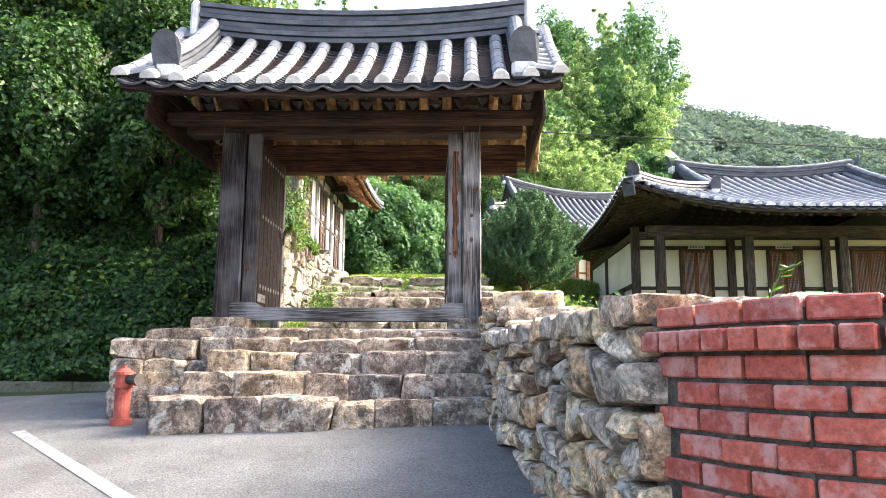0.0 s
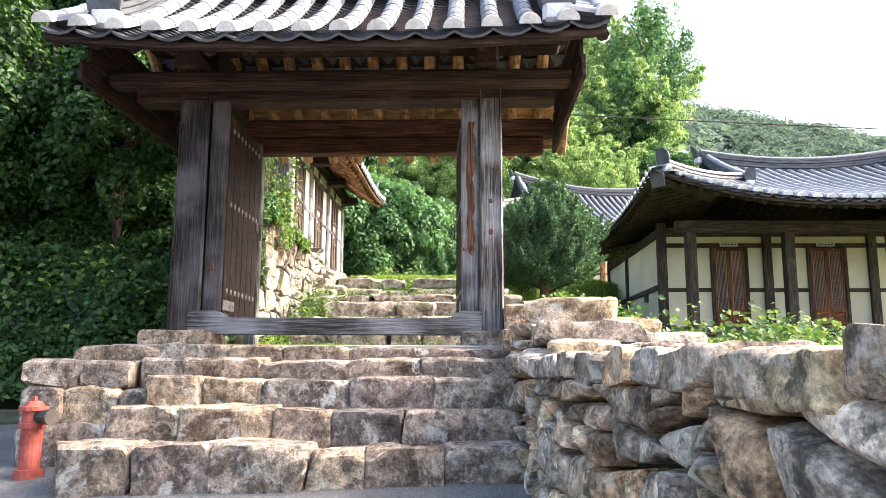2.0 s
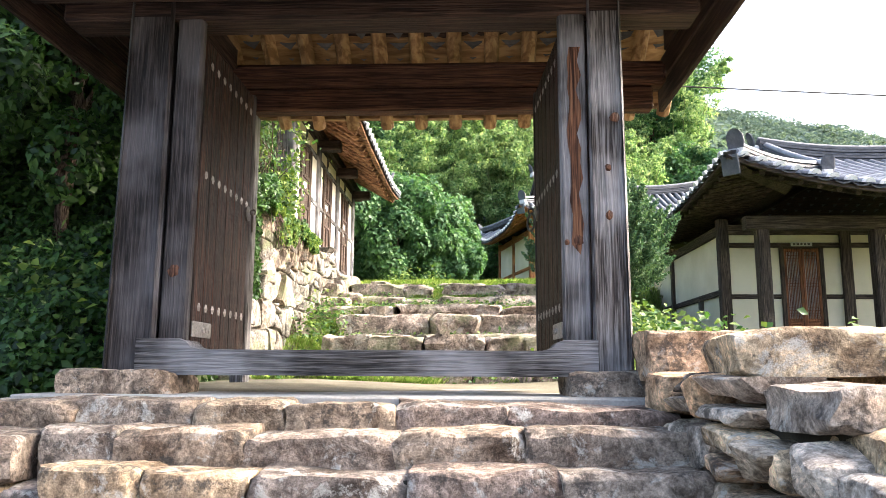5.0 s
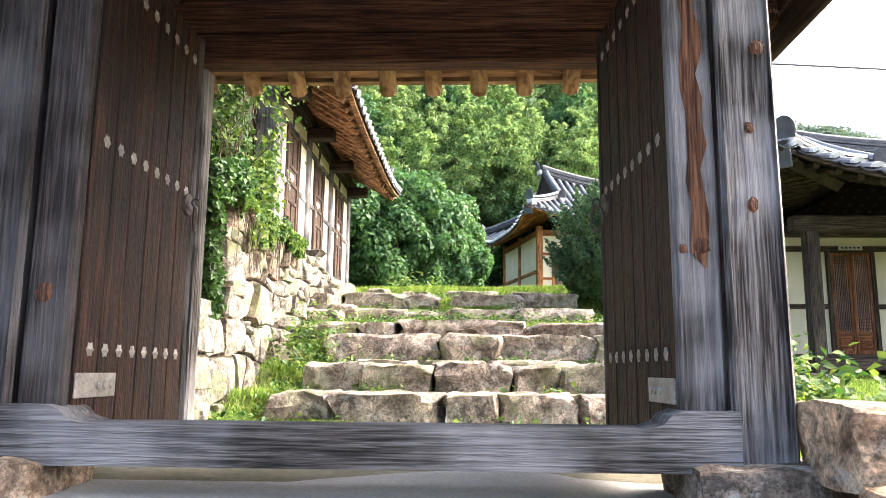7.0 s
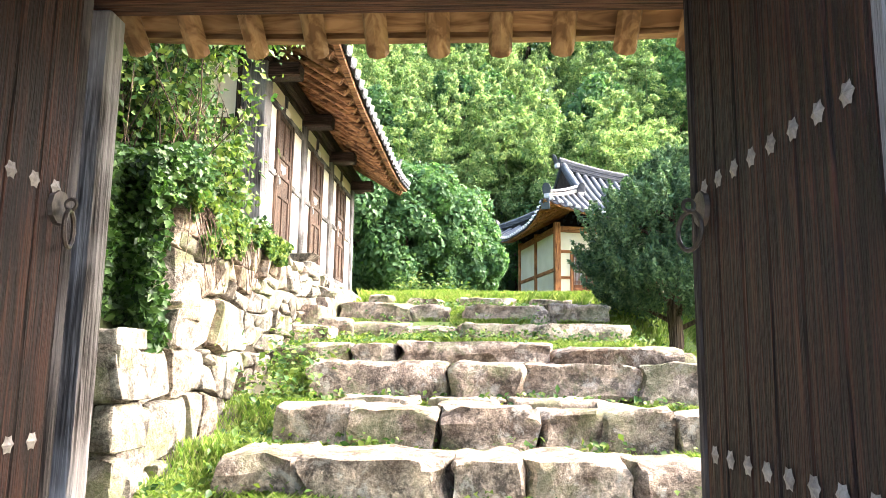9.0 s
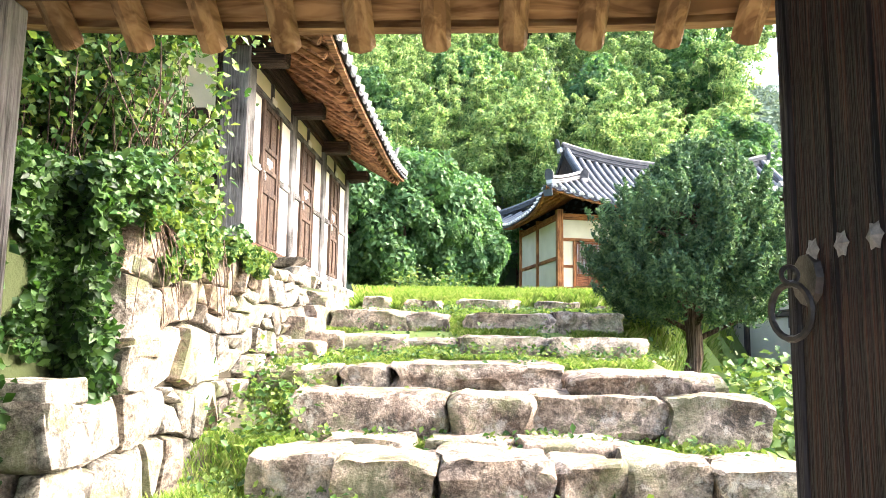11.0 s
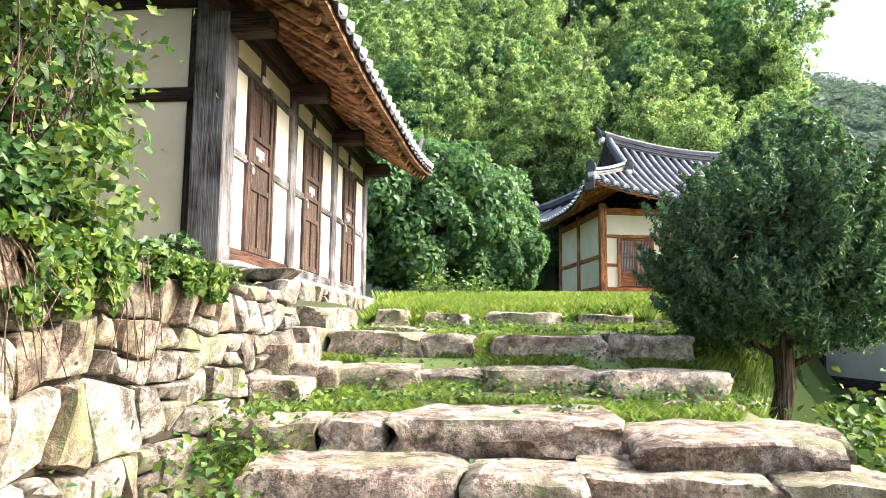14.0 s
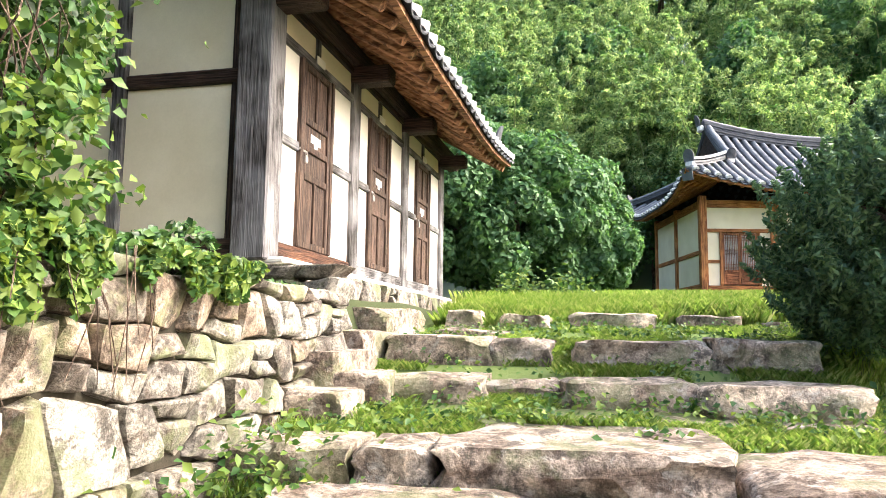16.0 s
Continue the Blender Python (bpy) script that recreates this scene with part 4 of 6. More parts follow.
while y < 5.8:
    d = r5.uniform(0.2, 0.42)
    for k, (w, off) in enumerate(((0.32, 0.14), (0.30, 0.43), (0.28, 0.71), (0.30, 0.99))):
        link("capstone", rock(w, d * 0.98, 0.12, r5.uniform(0, 60), 8, 0.05, 0.09), RUBBLE, rubble, pose(face_line(y + d / 2) + off, y + d / 2, 1.77 + r5.uniform(-0.02, 0.02), r5.uniform(-3, 3), r5.uniform(-3, 3), 6 + r5.uniform(-6, 6)))
    y += d
for k, (x, yy, z, w, d, h) in enumerate(((0.36, 6.25, 1.97, 0.62, 0.55, 0.14), (0.80, 6.3, 1.9, 0.42, 0.6, 0.16), (0.38, 6.95, 2.15, 0.62, 0.7, 0.18), (0.2, 7.85, 2.16, 0.5, 0.5, 0.24), (0.74, 7.0, 2.02, 0.36, 0.6, 0.18), (0.32, 6.0, 1.82, 0.4, 0.4, 0.22), (0.70, 6.02, 1.80, 0.38, 0.4, 0.22), (1.06, 6.05, 1.78, 0.40, 0.45, 0.22), (1.05, 6.5, 1.80, 0.36, 0.5, 0.22))):
    link("capstone", rock(w, d, h, 70 + k, 9, 0.09, 0.10), RUBBLE, rubble, pose(x, yy, z, 0, 0, 10 * math.sin(k * 2.1)))

# brick garden wall
brick_wall = thing("wall_brick", (0.4, 2.4, 0.5), "low red brick garden wall with a dentil course", "wall", "structure")
BRICK, bnt, bp = material("red_brick", 0.7, spec=0.3)
bv = coords(bnt)
b1, b2 = noise_tex(bnt, bv, 9, 6, 0.7), noise_tex(bnt, bv, 45, 5, 0.7)
binfo = bnt.nodes.new("ShaderNodeObjectInfo")
bc = ramp(bnt, binfo.outputs["Random"], [(0.0, (0.30, 0.065, 0.045)), (0.5, (0.40, 0.09, 0.06)), (1.0, (0.46, 0.13, 0.085))])
bc = mixed(bnt, 0.6, bc, ramp(bnt, b2, [(0.38, (0.55, 0.5, 0.5)), (0.6, (1.25, 1.25, 1.25))]), "MULTIPLY")
bc = mixed(bnt, ramp(bnt, b1, [(0.47, (0, 0, 0)), (0.62, (0.5, 0.5, 0.5))]), bc, (0.55, 0.36, 0.33))
bnt.links.new(bc, bp.inputs["Base Color"])
bump(bnt, bp, b2, 0.5, 0.006)
CURVE = [Vector(p) for p in ((0.40, 2.81), (0.458, 2.66), (0.52, 2.51), (0.602, 2.326), (0.71, 2.16), (0.87, 2.04), (1.05, 1.95), (1.24, 1.89), (1.44, 1.855), (1.64, 1.84), (1.84, 1.84), (2.04, 1.845), (2.24, 1.85), (2.6, 1.85))]


def on_curve(u):
    """Place and heading on the curved wall, u metres from its corner."""
    u += 0.16
    for a, b in zip(CURVE, CURVE[1:]):
        d = (b - a).length
        if u <= d or b is CURVE[-1]:
            return a + (b - a) * (u / d), (b - a).normalized()
        u -= d


def brick_at(u, out, z):
    p, d = on_curve(u)
    q = Vector((d.y, -d.x))
    back = -q
    p = p + q * out
    return Matrix(((d.x, back.x, 0, p.x), (d.y, back.y, 0, p.y), (0, 0, 1, z), (0, 0, 0, 1)))


mcore = Build()
for k in range(24):
    mcore.box(-0.052, 0.052, 0.018, 0.19, 0.0, 1.745, 0.002, brick_at(0.01 + 0.09 * k, 0, 0))
part("mortar_core", mcore, mottled("dark_mortar", (0.05, 0.04, 0.035), (0.11, 0.095, 0.08), 20, 80), brick_wall)
br = Build().box(-0.095, 0.095, 0, 0.09, 0, 0.070, 0.006).mesh("brick")
head = Build().box(-0.0455, 0.0455, 0, 0.16, 0, 0.070, 0.006).mesh("brick")
rb = random.Random(3)
for k in range(15):
    z = 1.705 - 0.085 * k
    if k == 1:
        for i in range(20):
            link("brick", head, BRICK, brick_wall, brick_at(0.02 + 0.104 * i, 0.05, z))
        continue
    for i in range(11):
        u = 0.1 + 0.203 * i + (0.1015 if k % 2 else 0.0)
        link("brick", br, BRICK, brick_wall, brick_at(u, rb.uniform(-0.002, 0.002), z) @ pose(0, 0, 0, 0, 0, rb.uniform(-0.5, 0.5)))
sprig = Build()
sp = random.Random(8)
stem = [Vector((0.80, 2.55, 1.72)), Vector((0.82, 2.53, 1.82)), Vector((0.86, 2.52, 1.90)), Vector((0.92, 2.52, 1.92))]
for k in range(26):
    t = k / 25 * 2.99
    c = stem[int(t)].lerp(stem[int(t) + 1], t % 1)
    e = c + Vector((sp.uniform(-0.05, 0.05), sp.uniform(-0.05, 0.05), sp.uniform(-0.01, 0.03)))
    w = Vector((sp.uniform(-1, 1), sp.uniform(-1, 1), 0.3)).normalized() * 0.008
    sprig.add([c, c.lerp(e, 0.5) + w, e, c.lerp(e, 0.5) - w], [(0, 1, 2, 3)])
sprig.path(stem, 0.003, 5)
solid("wall_sprig", sprig, LEAF_VINE, "small yellow-green weed sprouting on top of the wall", "weed")

# low concrete ditch wall at the foot of the bank
cur = Build()
for k in range(12):
    xa, xb = -3.5 - 1.2 * k, -3.5 - 1.2 * (k + 1)
    ya, yb = 8.45 + 0.02 * k, 8.47 + 0.02 * k
    cur.box(xb + 0.006, xa - 0.006, ya, yb + 0.16, 0.6, 1.36, 0.012)
solid("ditch_wall", cur, MOSSY, "low stained concrete ditch wall along the bank", "retaining wall", "structure")

# ---- garden wall and plinth of the store house ----
gw = thing("wall_garden", (-3.2, 12.5, 2.0), "fitted pale granite retaining wall overgrown with ivy", "wall", "structure")
patch_wall(gw, WALL_STONE, frame_uvw((-2.95, 10.36, 0), (0, 1, 0), (1, 0, 0)), 4.4, lambda u: 1.85 + 0.13 * max(0, u - 0.5), lambda u: 2.76, 21, (0.24, 0.38), (0.2, 0.42), 0.3, 0.03, 0.005, 0.12, 0.45)
patch_wall(gw, WALL_STONE, frame_uvw((-2.95, 11.02, 0), (0, 1, 0), (1, 0, 0)), 3.74, lambda u: 2.765, lambda u: 3.66, 26, (0.22, 0.36), (0.2, 0.42), 0.3, 0.03, 0.005, 0.10, 0.45)
patch_wall(gw, WALL_STONE, frame_uvw((-3.6, 11.02, 0), (1, 0, 0), (0, -1, 0)), 0.66, lambda u: 2.7, lambda u: 3.66, 25, (0.2, 0.36), (0.25, 0.45), 0.3, 0.03, 0.006, 0.1)
patch_wall(gw, WALL_STONE, frame_uvw((-3.55, 10.38, 0), (1, 0, 0), (0, -1, 0)), 0.62, lambda u: 1.8, lambda u: 2.85, 22, (0.24, 0.42), (0.3, 0.5), 0.3, 0.03, 0.006, 0.1)
patch_wall(gw, WALL_STONE, frame_uvw((-4.3, 14.72, 0), (1, 0, 0), (0, -1, 0)), 1.3, lambda u: 2.4, lambda u: 3.88, 24, (0.18, 0.34), (0.2, 0.42), 0.3, 0.03, 0.006, 0.1)
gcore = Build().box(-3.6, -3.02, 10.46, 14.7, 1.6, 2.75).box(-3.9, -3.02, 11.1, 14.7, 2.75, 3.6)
part("wall_core", gcore, SHADED_MORTAR, gw)
pl = thing("house_plinth", (-3.4, 18.0, 3.0), "plinth of squared granite blocks under the store house", "plinth", "structure")
patch_wall(pl, WALL_STONE, frame_uvw((-3.42, 14.75, 0), (0, 1, 0), (1, 0, 0)), 6.4, lambda u: 2.4 + 0.2 * u, lambda u: 3.9, 23, (0.2, 0.36), (0.28, 0.62), 0.3, 0.03, 0.005, 0.07)
part("wall_core", Build().box(-7.3, -3.5, 14.82, 21.2, 2.2, 3.9), SHADED_MORTAR, pl)
part("lime_bed", Build().box(-7.2, -3.52, 14.84, 21.1, 3.9, 3.955, 0.02), WHITE, pl, "white lime bed under the sills")
# kerb blocks between the plinth and the steps
kb = thing("side_blocks", (-2.9, 14.0, 2.7), "dark granite kerb blocks stepping up beside the stairs", "kerb", "structure")
for k, (x, yy, z, w, d, h) in enumerate(((-2.72, 13.35, 2.66, 0.42, 0.75, 0.34), (-2.78, 13.95, 2.86, 0.4, 0.5, 0.36), (-2.68, 14.3, 2.96, 0.42, 0.4, 0.34), (-3.0, 14.5, 3.05, 0.5, 0.9, 0.42), (-3.05, 15.2, 3.2, 0.5, 0.8, 0.4), (-3.1, 16.1, 3.4, 0.45, 0.9, 0.4))):
    link("stone", rock(w, d, h, 40 + k, 5, 0.06, 0.15), SLAB_STONE, kb, pose(x, yy, z, 0, 0, 8 * math.sin(k)))

# ---- upper stairs ----
us = thing("garden_stairs", (-1.1, 13.0, 2.0), "rough granite slab stairs with grass in the joints", "stairs", "structure")


SLABS = []


def slab(x0, x1, y0, depth, z0, z1, seed, tilt=0.0, turn=0.0, n=7):
    SLABS.append((x0 + 0.05, x1 - 0.05, y0 + 0.03, y0 + depth - 0.06))
    link("slab", rock((x1 - x0) * 1.03, depth * 1.03, (z1 - z0) * 1.08, seed, n, 0.26, 0.14), SLAB_STONE, us, pose((x0 + x1) / 2, y0 + depth / 2, (z0 + z1) / 2, tilt, 0, turn))


for x0, x1, sd in ((-2.5, -2.05, 1), (-2.04, -1.3, 2), (-1.29, -0.93, 3), (-0.92, -0.42, 4), (-0.41, 0.1, 5)):
    slab(x0, x1, 10.55 + 0.03 * math.sin(sd * 2), 0.6, 1.93, 2.2, 50 + sd)
for x0, x1, sd in ((-2.42, -1.95, 1), (-1.94, -1.42, 2), (-1.41, -0.82, 3), (-0.81, -0.42, 4), (-0.41, 0.02, 5), (0.04, 0.62, 6)):
    slab(x0, x1, 11.35 + 0.06 * math.sin(sd * 1.7), 0.62, 2.12, 2.41 + 0.02 * math.sin(sd * 3), 60 + sd, 0, 4 * math.sin(sd * 5))
for x0, x1, sd in ((-2.1, -1.6, 1), (-1.5, -1.0, 2), (-0.95, -0.3, 3)):
    slab(x0, x1, 11.85, 0.45, 2.3, 2.45, 160 + sd, 0, 6 * math.sin(sd * 5))
for x0, x1, sd in ((-2.42, -1.42, 1), (-1.40, -0.86, 2), (-0.85, 0.0, 3), (0.02, 0.62, 4)):
    slab(x0, x1, 12.25 + 0.05 * math.sin(sd * 2.7), 0.66, 2.40, 2.69, 70 + sd, 0, 3 * math.sin(sd * 4))
for x0, x1, y0, dd, z1, sd in ((-2.72, -2.28, 12.95, 0.5, 2.84, 1), (-2.25, -1.86, 12.95, 0.6, 2.84, 2), (-1.83, -0.58, 12.92, 0.92, 2.87, 3), (-0.55, 0.42, 12.62, 0.85, 2.83, 4), (0.15, 0.7, 13.3, 0.7, 2.80, 5)):
    slab(x0, x1, y0, dd, z1 - 0.27, z1, 80 + sd, 0, 3 * math.sin(sd * 3), 9)
for x0, x1, sd in ((-1.6, -1.0, 1), (-0.9, -0.35, 2), (-0.3, 0.3, 3)):
    slab(x0, x1, 13.85, 0.45, 2.72, 2.9, 180 + sd)
for x0, x1, y0, z1, sd in ((-2.70, -1.91, 14.35, 3.10, 1), (-1.89, -1.42, 14.5, 3.07, 2), (-1.41, -0.60, 14.27, 3.09, 3), (-0.58, 0.29, 14.15, 3.09, 4)):
    slab(x0, x1, y0, 0.62, z1 - 0.27, z1, 90 + sd, 0, 3 * math.sin(sd * 3), 8)
for x0, x1, y0, z1, sd in ((-2.75, -2.0, 15.08, 3.36, 1), (-1.98, -1.53, 15.1, 3.34, 2), (-1.38, -0.44, 15.02, 3.33, 3), (-0.42, 0.24, 14.95, 3.35, 4)):
    slab(x0, x1, y0, 0.6, z1 - 0.25, z1, 100 + sd, 0, 3 * math.sin(sd * 3), 8)
for x0, x1, y0, z1, sd in ((-2.75, -2.4, 17.0, 3.62, 1), (-2.2, -1.7, 17.1, 3.58, 2), (-1.5, -0.7, 17.1, 3.6, 3), (-0.5, 0.1, 17.1, 3.58, 4), (0.7, 1.2, 16.9, 3.56, 5), (0.25, 0.68, 17.0, 3.52, 6), (-2.7, -2.0, 16.2, 3.42, 7)):
    slab(x0, x1, y0, 0.4, z1 - 0.25, z1, 110 + sd, 0, 5 * math.sin(sd * 3), 5)


# ---- timber houses ----
def lattice_door(parent, x0, x1, z0, z1, y, m, wood_set, two=True, deep=0.05):
    """A pair of lattice doors with paper behind and a panelled foot, facing -y."""
    n = 2 if two else 1
    w = (x1 - x0) / n
    for k in range(n):
        a, c = x0 + k * w + 0.004, x0 + (k + 1) * w - 0.004
        leaf = part("door", Build().box(a, a + 0.05, y, y + deep, z0, z1, 0.005).box(c - 0.05, c, y, y + deep, z0, z1, 0.005).box(a + 0.05, c - 0.05, y, y + deep, z1 - 0.06, z1, 0.005).box(a + 0.05, c - 0.05, y, y + deep, z0, z0 + 0.06, 0.005).box(a + 0.05, c - 0.05, y, y + deep, z0 + 0.34, z0 + 0.40, 0.005), wood_set["z"], parent, "panelled lattice door of red-brown wood", m=m)
        part("panel", Build().box(a + 0.05, c - 0.05, y + 0.02, y + 0.04, z0 + 0.06, z0 + 0.34, 0.004).box(a + 0.08, c - 0.08, y + 0.012, y + 0.03, z0 + 0.10, z0 + 0.30, 0.006), wood_set["x"], leaf, m=m)
        part("door_paper", Build().box(a + 0.045, c - 0.045, y + 0.034, y + 0.04, z0 + 0.39, z1 - 0.055, 0.001), PAPER, leaf, m=m)
        bars = Build()
        nb = 8
        for i in range(1, nb):
            xx = a + 0.05 + (c - a - 0.1) * i / nb
            bars.box(xx - 0.005, xx + 0.005, y + 0.008, y + 0.03, z0 + 0.40, z1 - 0.06, 0.001)
        for zz in [z0 + 0.40 + (z1 - z0 - 0.46) * q for q in (0.04, 0.08, 0.12, 0.16, 0.44, 0.48, 0.52, 0.56, 0.60, 0.86, 0.9, 0.94)]:
            bars.box(a + 0.05, c - 0.05, y + 0.012, y + 0.028, zz - 0.004, zz + 0.004, 0.001)
        part("lattice", bars, wood_set["z"], leaf, m=m)
    part("ring_pull", Build().ring((x0 + (x1 - x0) / 2 - 0.03, y - 0.015, z0 + 0.75), (0, 1, 0), 0.03, 0.005, 12, 5), IRON, parent, "iron ring pull", m=m)


def sign_plate(x, y, z, m, w=0.34, parent=None):
    s = part("sign", Build().box(x - w / 2, x + w / 2, y, y + 0.015, z, z + 0.085, 0.003), TILE_END, parent, "small white door plate with faded writing", m=m)
    bars = Build()
    for i in range(5):
        bars.box(x - w * 0.40 + i * w * 0.17, x - w * 0.40 + i * w * 0.17 + w * 0.11, y - 0.003, y + 0.003, z + 0.028, z + 0.06, 0.0005)
    part("lettering", bars, IRON, s, m=m)


def store_house():
    h = thing("store_house", (-3.7, 18.0, 3.94), "white plastered timber store house with three plank doors", "house")
    W = -3.70
    posts = [14.9, 16.74, 18.6, 20.58]
    for k, y in enumerate(posts):
        w = 0.095
        if k == 0:
            beam(h, "post", ASHWOOD, W - 0.25, W + 0.05, 14.77, 15.02, 3.93, 6.3, 0.015, "tall weathered grey corner post")
        else:
            beam(h, "post", ASHWOOD, W - 0.14, W + 0.05, y - w, y + w, 3.93, 6.06, 0.015)
        beam(h, "bracket_block", DARKWOOD, W - 0.3, W + 0.42, y - 0.11, y + 0.11, 5.96, 6.14, 0.02)
    beam(h, "wall_plate", DARKWOOD, W - 0.12, W + 0.09, 14.3, 21.6, 6.14, 6.36, 0.03)
    for k in range(3):
        a, c = posts[k] + (0.122 if k == 0 else 0.095), posts[k + 1] - 0.095
        d0 = (15.44, 17.26, 19.20)[k]
        d1 = d0 + (0.62, 0.63, 0.62)[k]
        beam(h, "sill_beam", BROWNWOOD if k == 0 else ASHWOOD, W - 0.08, W + 0.03, a, c, 3.955, 4.10, 0.01)
        beam(h, "head_rail", ASHWOOD, W - 0.08, W + 0.035, a, c, 5.76, 5.84, 0.01)
        beam(h, "top_rail", DARKWOOD, W - 0.08, W + 0.03, a, c, 6.06, 6.14, 0.01)
        xm = (d0 + d1) / 2
        beam(h, "strut", ASHWOOD, W - 0.06, W + 0.03, xm - 0.035, xm + 0.035, 5.84, 6.06, 0.008)
        for q in (d0 - 0.06, d1):
            beam(h, "door_jamb", {"z": STOREDOOR}, W - 0.07, W + 0.042, q, q + 0.06, 4.10, 5.76, 0.008)
        for y0, y1 in ((a, d0 - 0.06), (d1 + 0.06, c)):
            beam(h, "mid_rail", ASHWOOD, W - 0.07, W + 0.028, y0, y1, 4.92, 5.00, 0.008)
            # Lower east panels: sunlight is put into the whiter plaster colour.
            for z0, z1 in ((4.10, 4.92), (5.0, 5.76)):
                part("plaster_panel", Build().box(W - 0.06, W, y0, y1, z0, z1, 0.002), WHITE, h)
        # Panels below the eave: its shade is put into the creamier plaster.
        for y0, y1 in ((a, xm - 0.035), (xm + 0.035, c)):
            part("plaster_panel", Build().box(W - 0.06, W, y0, y1, 5.84, 6.06, 0.002), PLASTER, h)
        # door: rails, stiles and six panels
        y0, y1, z0, z1 = d0 + 0.004, d1 - 0.004, 4.104, 5.752
        x0, x1 = W - 0.03, W + 0.03
        ym = (y0 + y1) / 2
        door = part("door", Build().box(x0, W - 0.018, y0, y1, z0, z1, 0.003), STOREDOOR, h, "dark brown six-panel plank door")
        for q in (y0, y1 - 0.055):
            part("stile", Build().box(W - 0.017, x1, q, q + 0.055, z0, z1, 0.006), STOREDOOR, door)
        for zz in (z0, z0 + 0.60, z0 + 0.86, z0 + 1.10, z1 - 0.06):
            part("rail", Build().box(W - 0.017, x1 - 0.002, y0 + 0.055, y1 - 0.055, zz, zz + 0.06, 0.006), STOREDOOR, door)
        for za, zb in ((z0 + 0.06, z0 + 0.60), (z0 + 1.16, z1 - 0.06)):
            part("muntin", Build().box(W - 0.017, x1 - 0.002, ym - 0.025, ym + 0.025, za, zb, 0.006), STOREDOOR, door)
        for za, zb, halves in ((z0 + 0.06, z0 + 0.60, 2), (z0 + 0.66, z0 + 0.86, 1), (z0 + 0.92, z0 + 1.10, 1), (z0 + 1.16, z1 - 0.06, 2)):
            for q in range(halves):
                ya = y0 + 0.055 if q == 0 else ym + 0.025
                yb = y1 - 0.055 if q == halves - 1 else ym - 0.025
                part("panel", Build().box(W - 0.017, W + 0.008, ya, yb, za, zb, 0.004), STOREDOOR, door)
        part("paper_note", Build().box(W + 0.009, W + 0.012, ym - 0.10, ym + 0.12, z0 + 0.965, z0 + 1.04, 0.001).box(W + 0.009, W + 0.012, ym - 0.02, ym + 0.05, z0 + 0.925, z0 + 0.965, 0.001), TILE_END, door, "torn white paper notice")
        part("padlock", Build().box(W + 0.03, W + 0.05, y0 + 0.03, y0 + 0.08, z0 + 0.74, z0 + 0.80, 0.005).ring((W + 0.04, y0 + 0.055, z0 + 0.82), (1, 0, 0), 0.02, 0.005, 10, 5).box(W + 0.03, W + 0.036, y0 - 0.08, y0 + 0.1, z0 + 0.83, z0 + 0.85, 0.001), STUD, door, "small grey padlock on a hasp")
        sg = part("sign", Build().box(W + 0.036, W + 0.05, ym - 0.09, ym + 0.09, 5.80, 5.875, 0.003), WHITE, h, "small pale wooden name plate")
    # south wall
    S = 14.86
    xs = [-3.95, -5.05, -6.5]
    for x in xs[1:]:
        beam(h, "post", ASHWOOD, x - 0.06, x + 0.06, S - 0.05, S + 0.08, 4.0, 6.5, 0.012)
    for i in range(2):
        a, c = xs[i + 1] + 0.06, xs[i] - (0.0 if i == 0 else 0.06)
        beam(h, "bottom_beam", DARKWOOD, a, c, S - 0.05, S + 0.08, 3.94, 4.10, 0.012)
        beam(h, "mid_rail", DARKWOOD, a, c, S - 0.04, S + 0.08, 5.36, 5.48, 0.012)
        beam(h, "top_beam", DARKWOOD, a, c, S - 0.05, S + 0.08, 6.22, 6.42, 0.012)
        # South wall: cream plaster carries the shade of this side.
        for z0, z1 in ((4.10, 5.36), (5.48, 6.22)):
            part("plaster_panel", Build().box(a, c, S, S + 0.06, z0, z1, 0.002), PLASTER, h)
    beam(h, "post_flank", DARKWOOD, -4.03, -3.952, S - 0.03, S + 0.08, 4.05, 6.2, 0.01)
    part("back_wall", Build().box(-7.0, -6.9, 15.1, 20.9, 3.95, 6.6, 0.01).box(-6.9, -3.76, 20.9, 21.0, 3.95, 6.6, 0.01), PLASTER, h)
    part("gable_wall", Build().prism([(-7.0, 6.42), (-3.7, 6.42), (-5.0, 7.5)], 1, S, S + 0.08), PLASTER, h)
    roof = Roof(13.8, 21.4, 0, 5.1, 6.04, 7.8, 0, 0.20, 0.15, Matrix.Translation((-2.70, 0, 0)) @ pose(0, 0, 0, 0, 0, 90))
    rf = part("roof_deck", deck_of(roof), DARKWOOD["y"], h)
    tile_face(rf, roof, "f", 0.285, 0.078, 0.32, 0.14)
    tile_face(rf, roof, "b", 0.285, 0.078, 0.32, 0.2)
    eave_set(h, roof, "f", EAVEWOOD, 1.5, 0.30, 0.062, 0.19, 0.13)
    pts = [roof.front(x, roof.yc) for x in lin(roof.x0 + 0.2, roof.x1 - 0.2, 12)]
    ridge_stack(rf, pts, roof.m, 0.42, 0.14, 5)
    for x in (roof.x0 + 0.3, roof.x1 - 0.3):
        line = [roof.front(x, roof.y0 + roof.run * t) + Vector((0, 0, 0.05)) for t in lin(0.08, 1.0, 7)]
        ridge_stack(rf, line, roof.m, 0.22, 0.10, 3, "verge")
        end_tile(rf, line[0] + Vector((0, 0, 0.1)), Vector((0, -1, 0)), roof.m, 0.9)
    return h


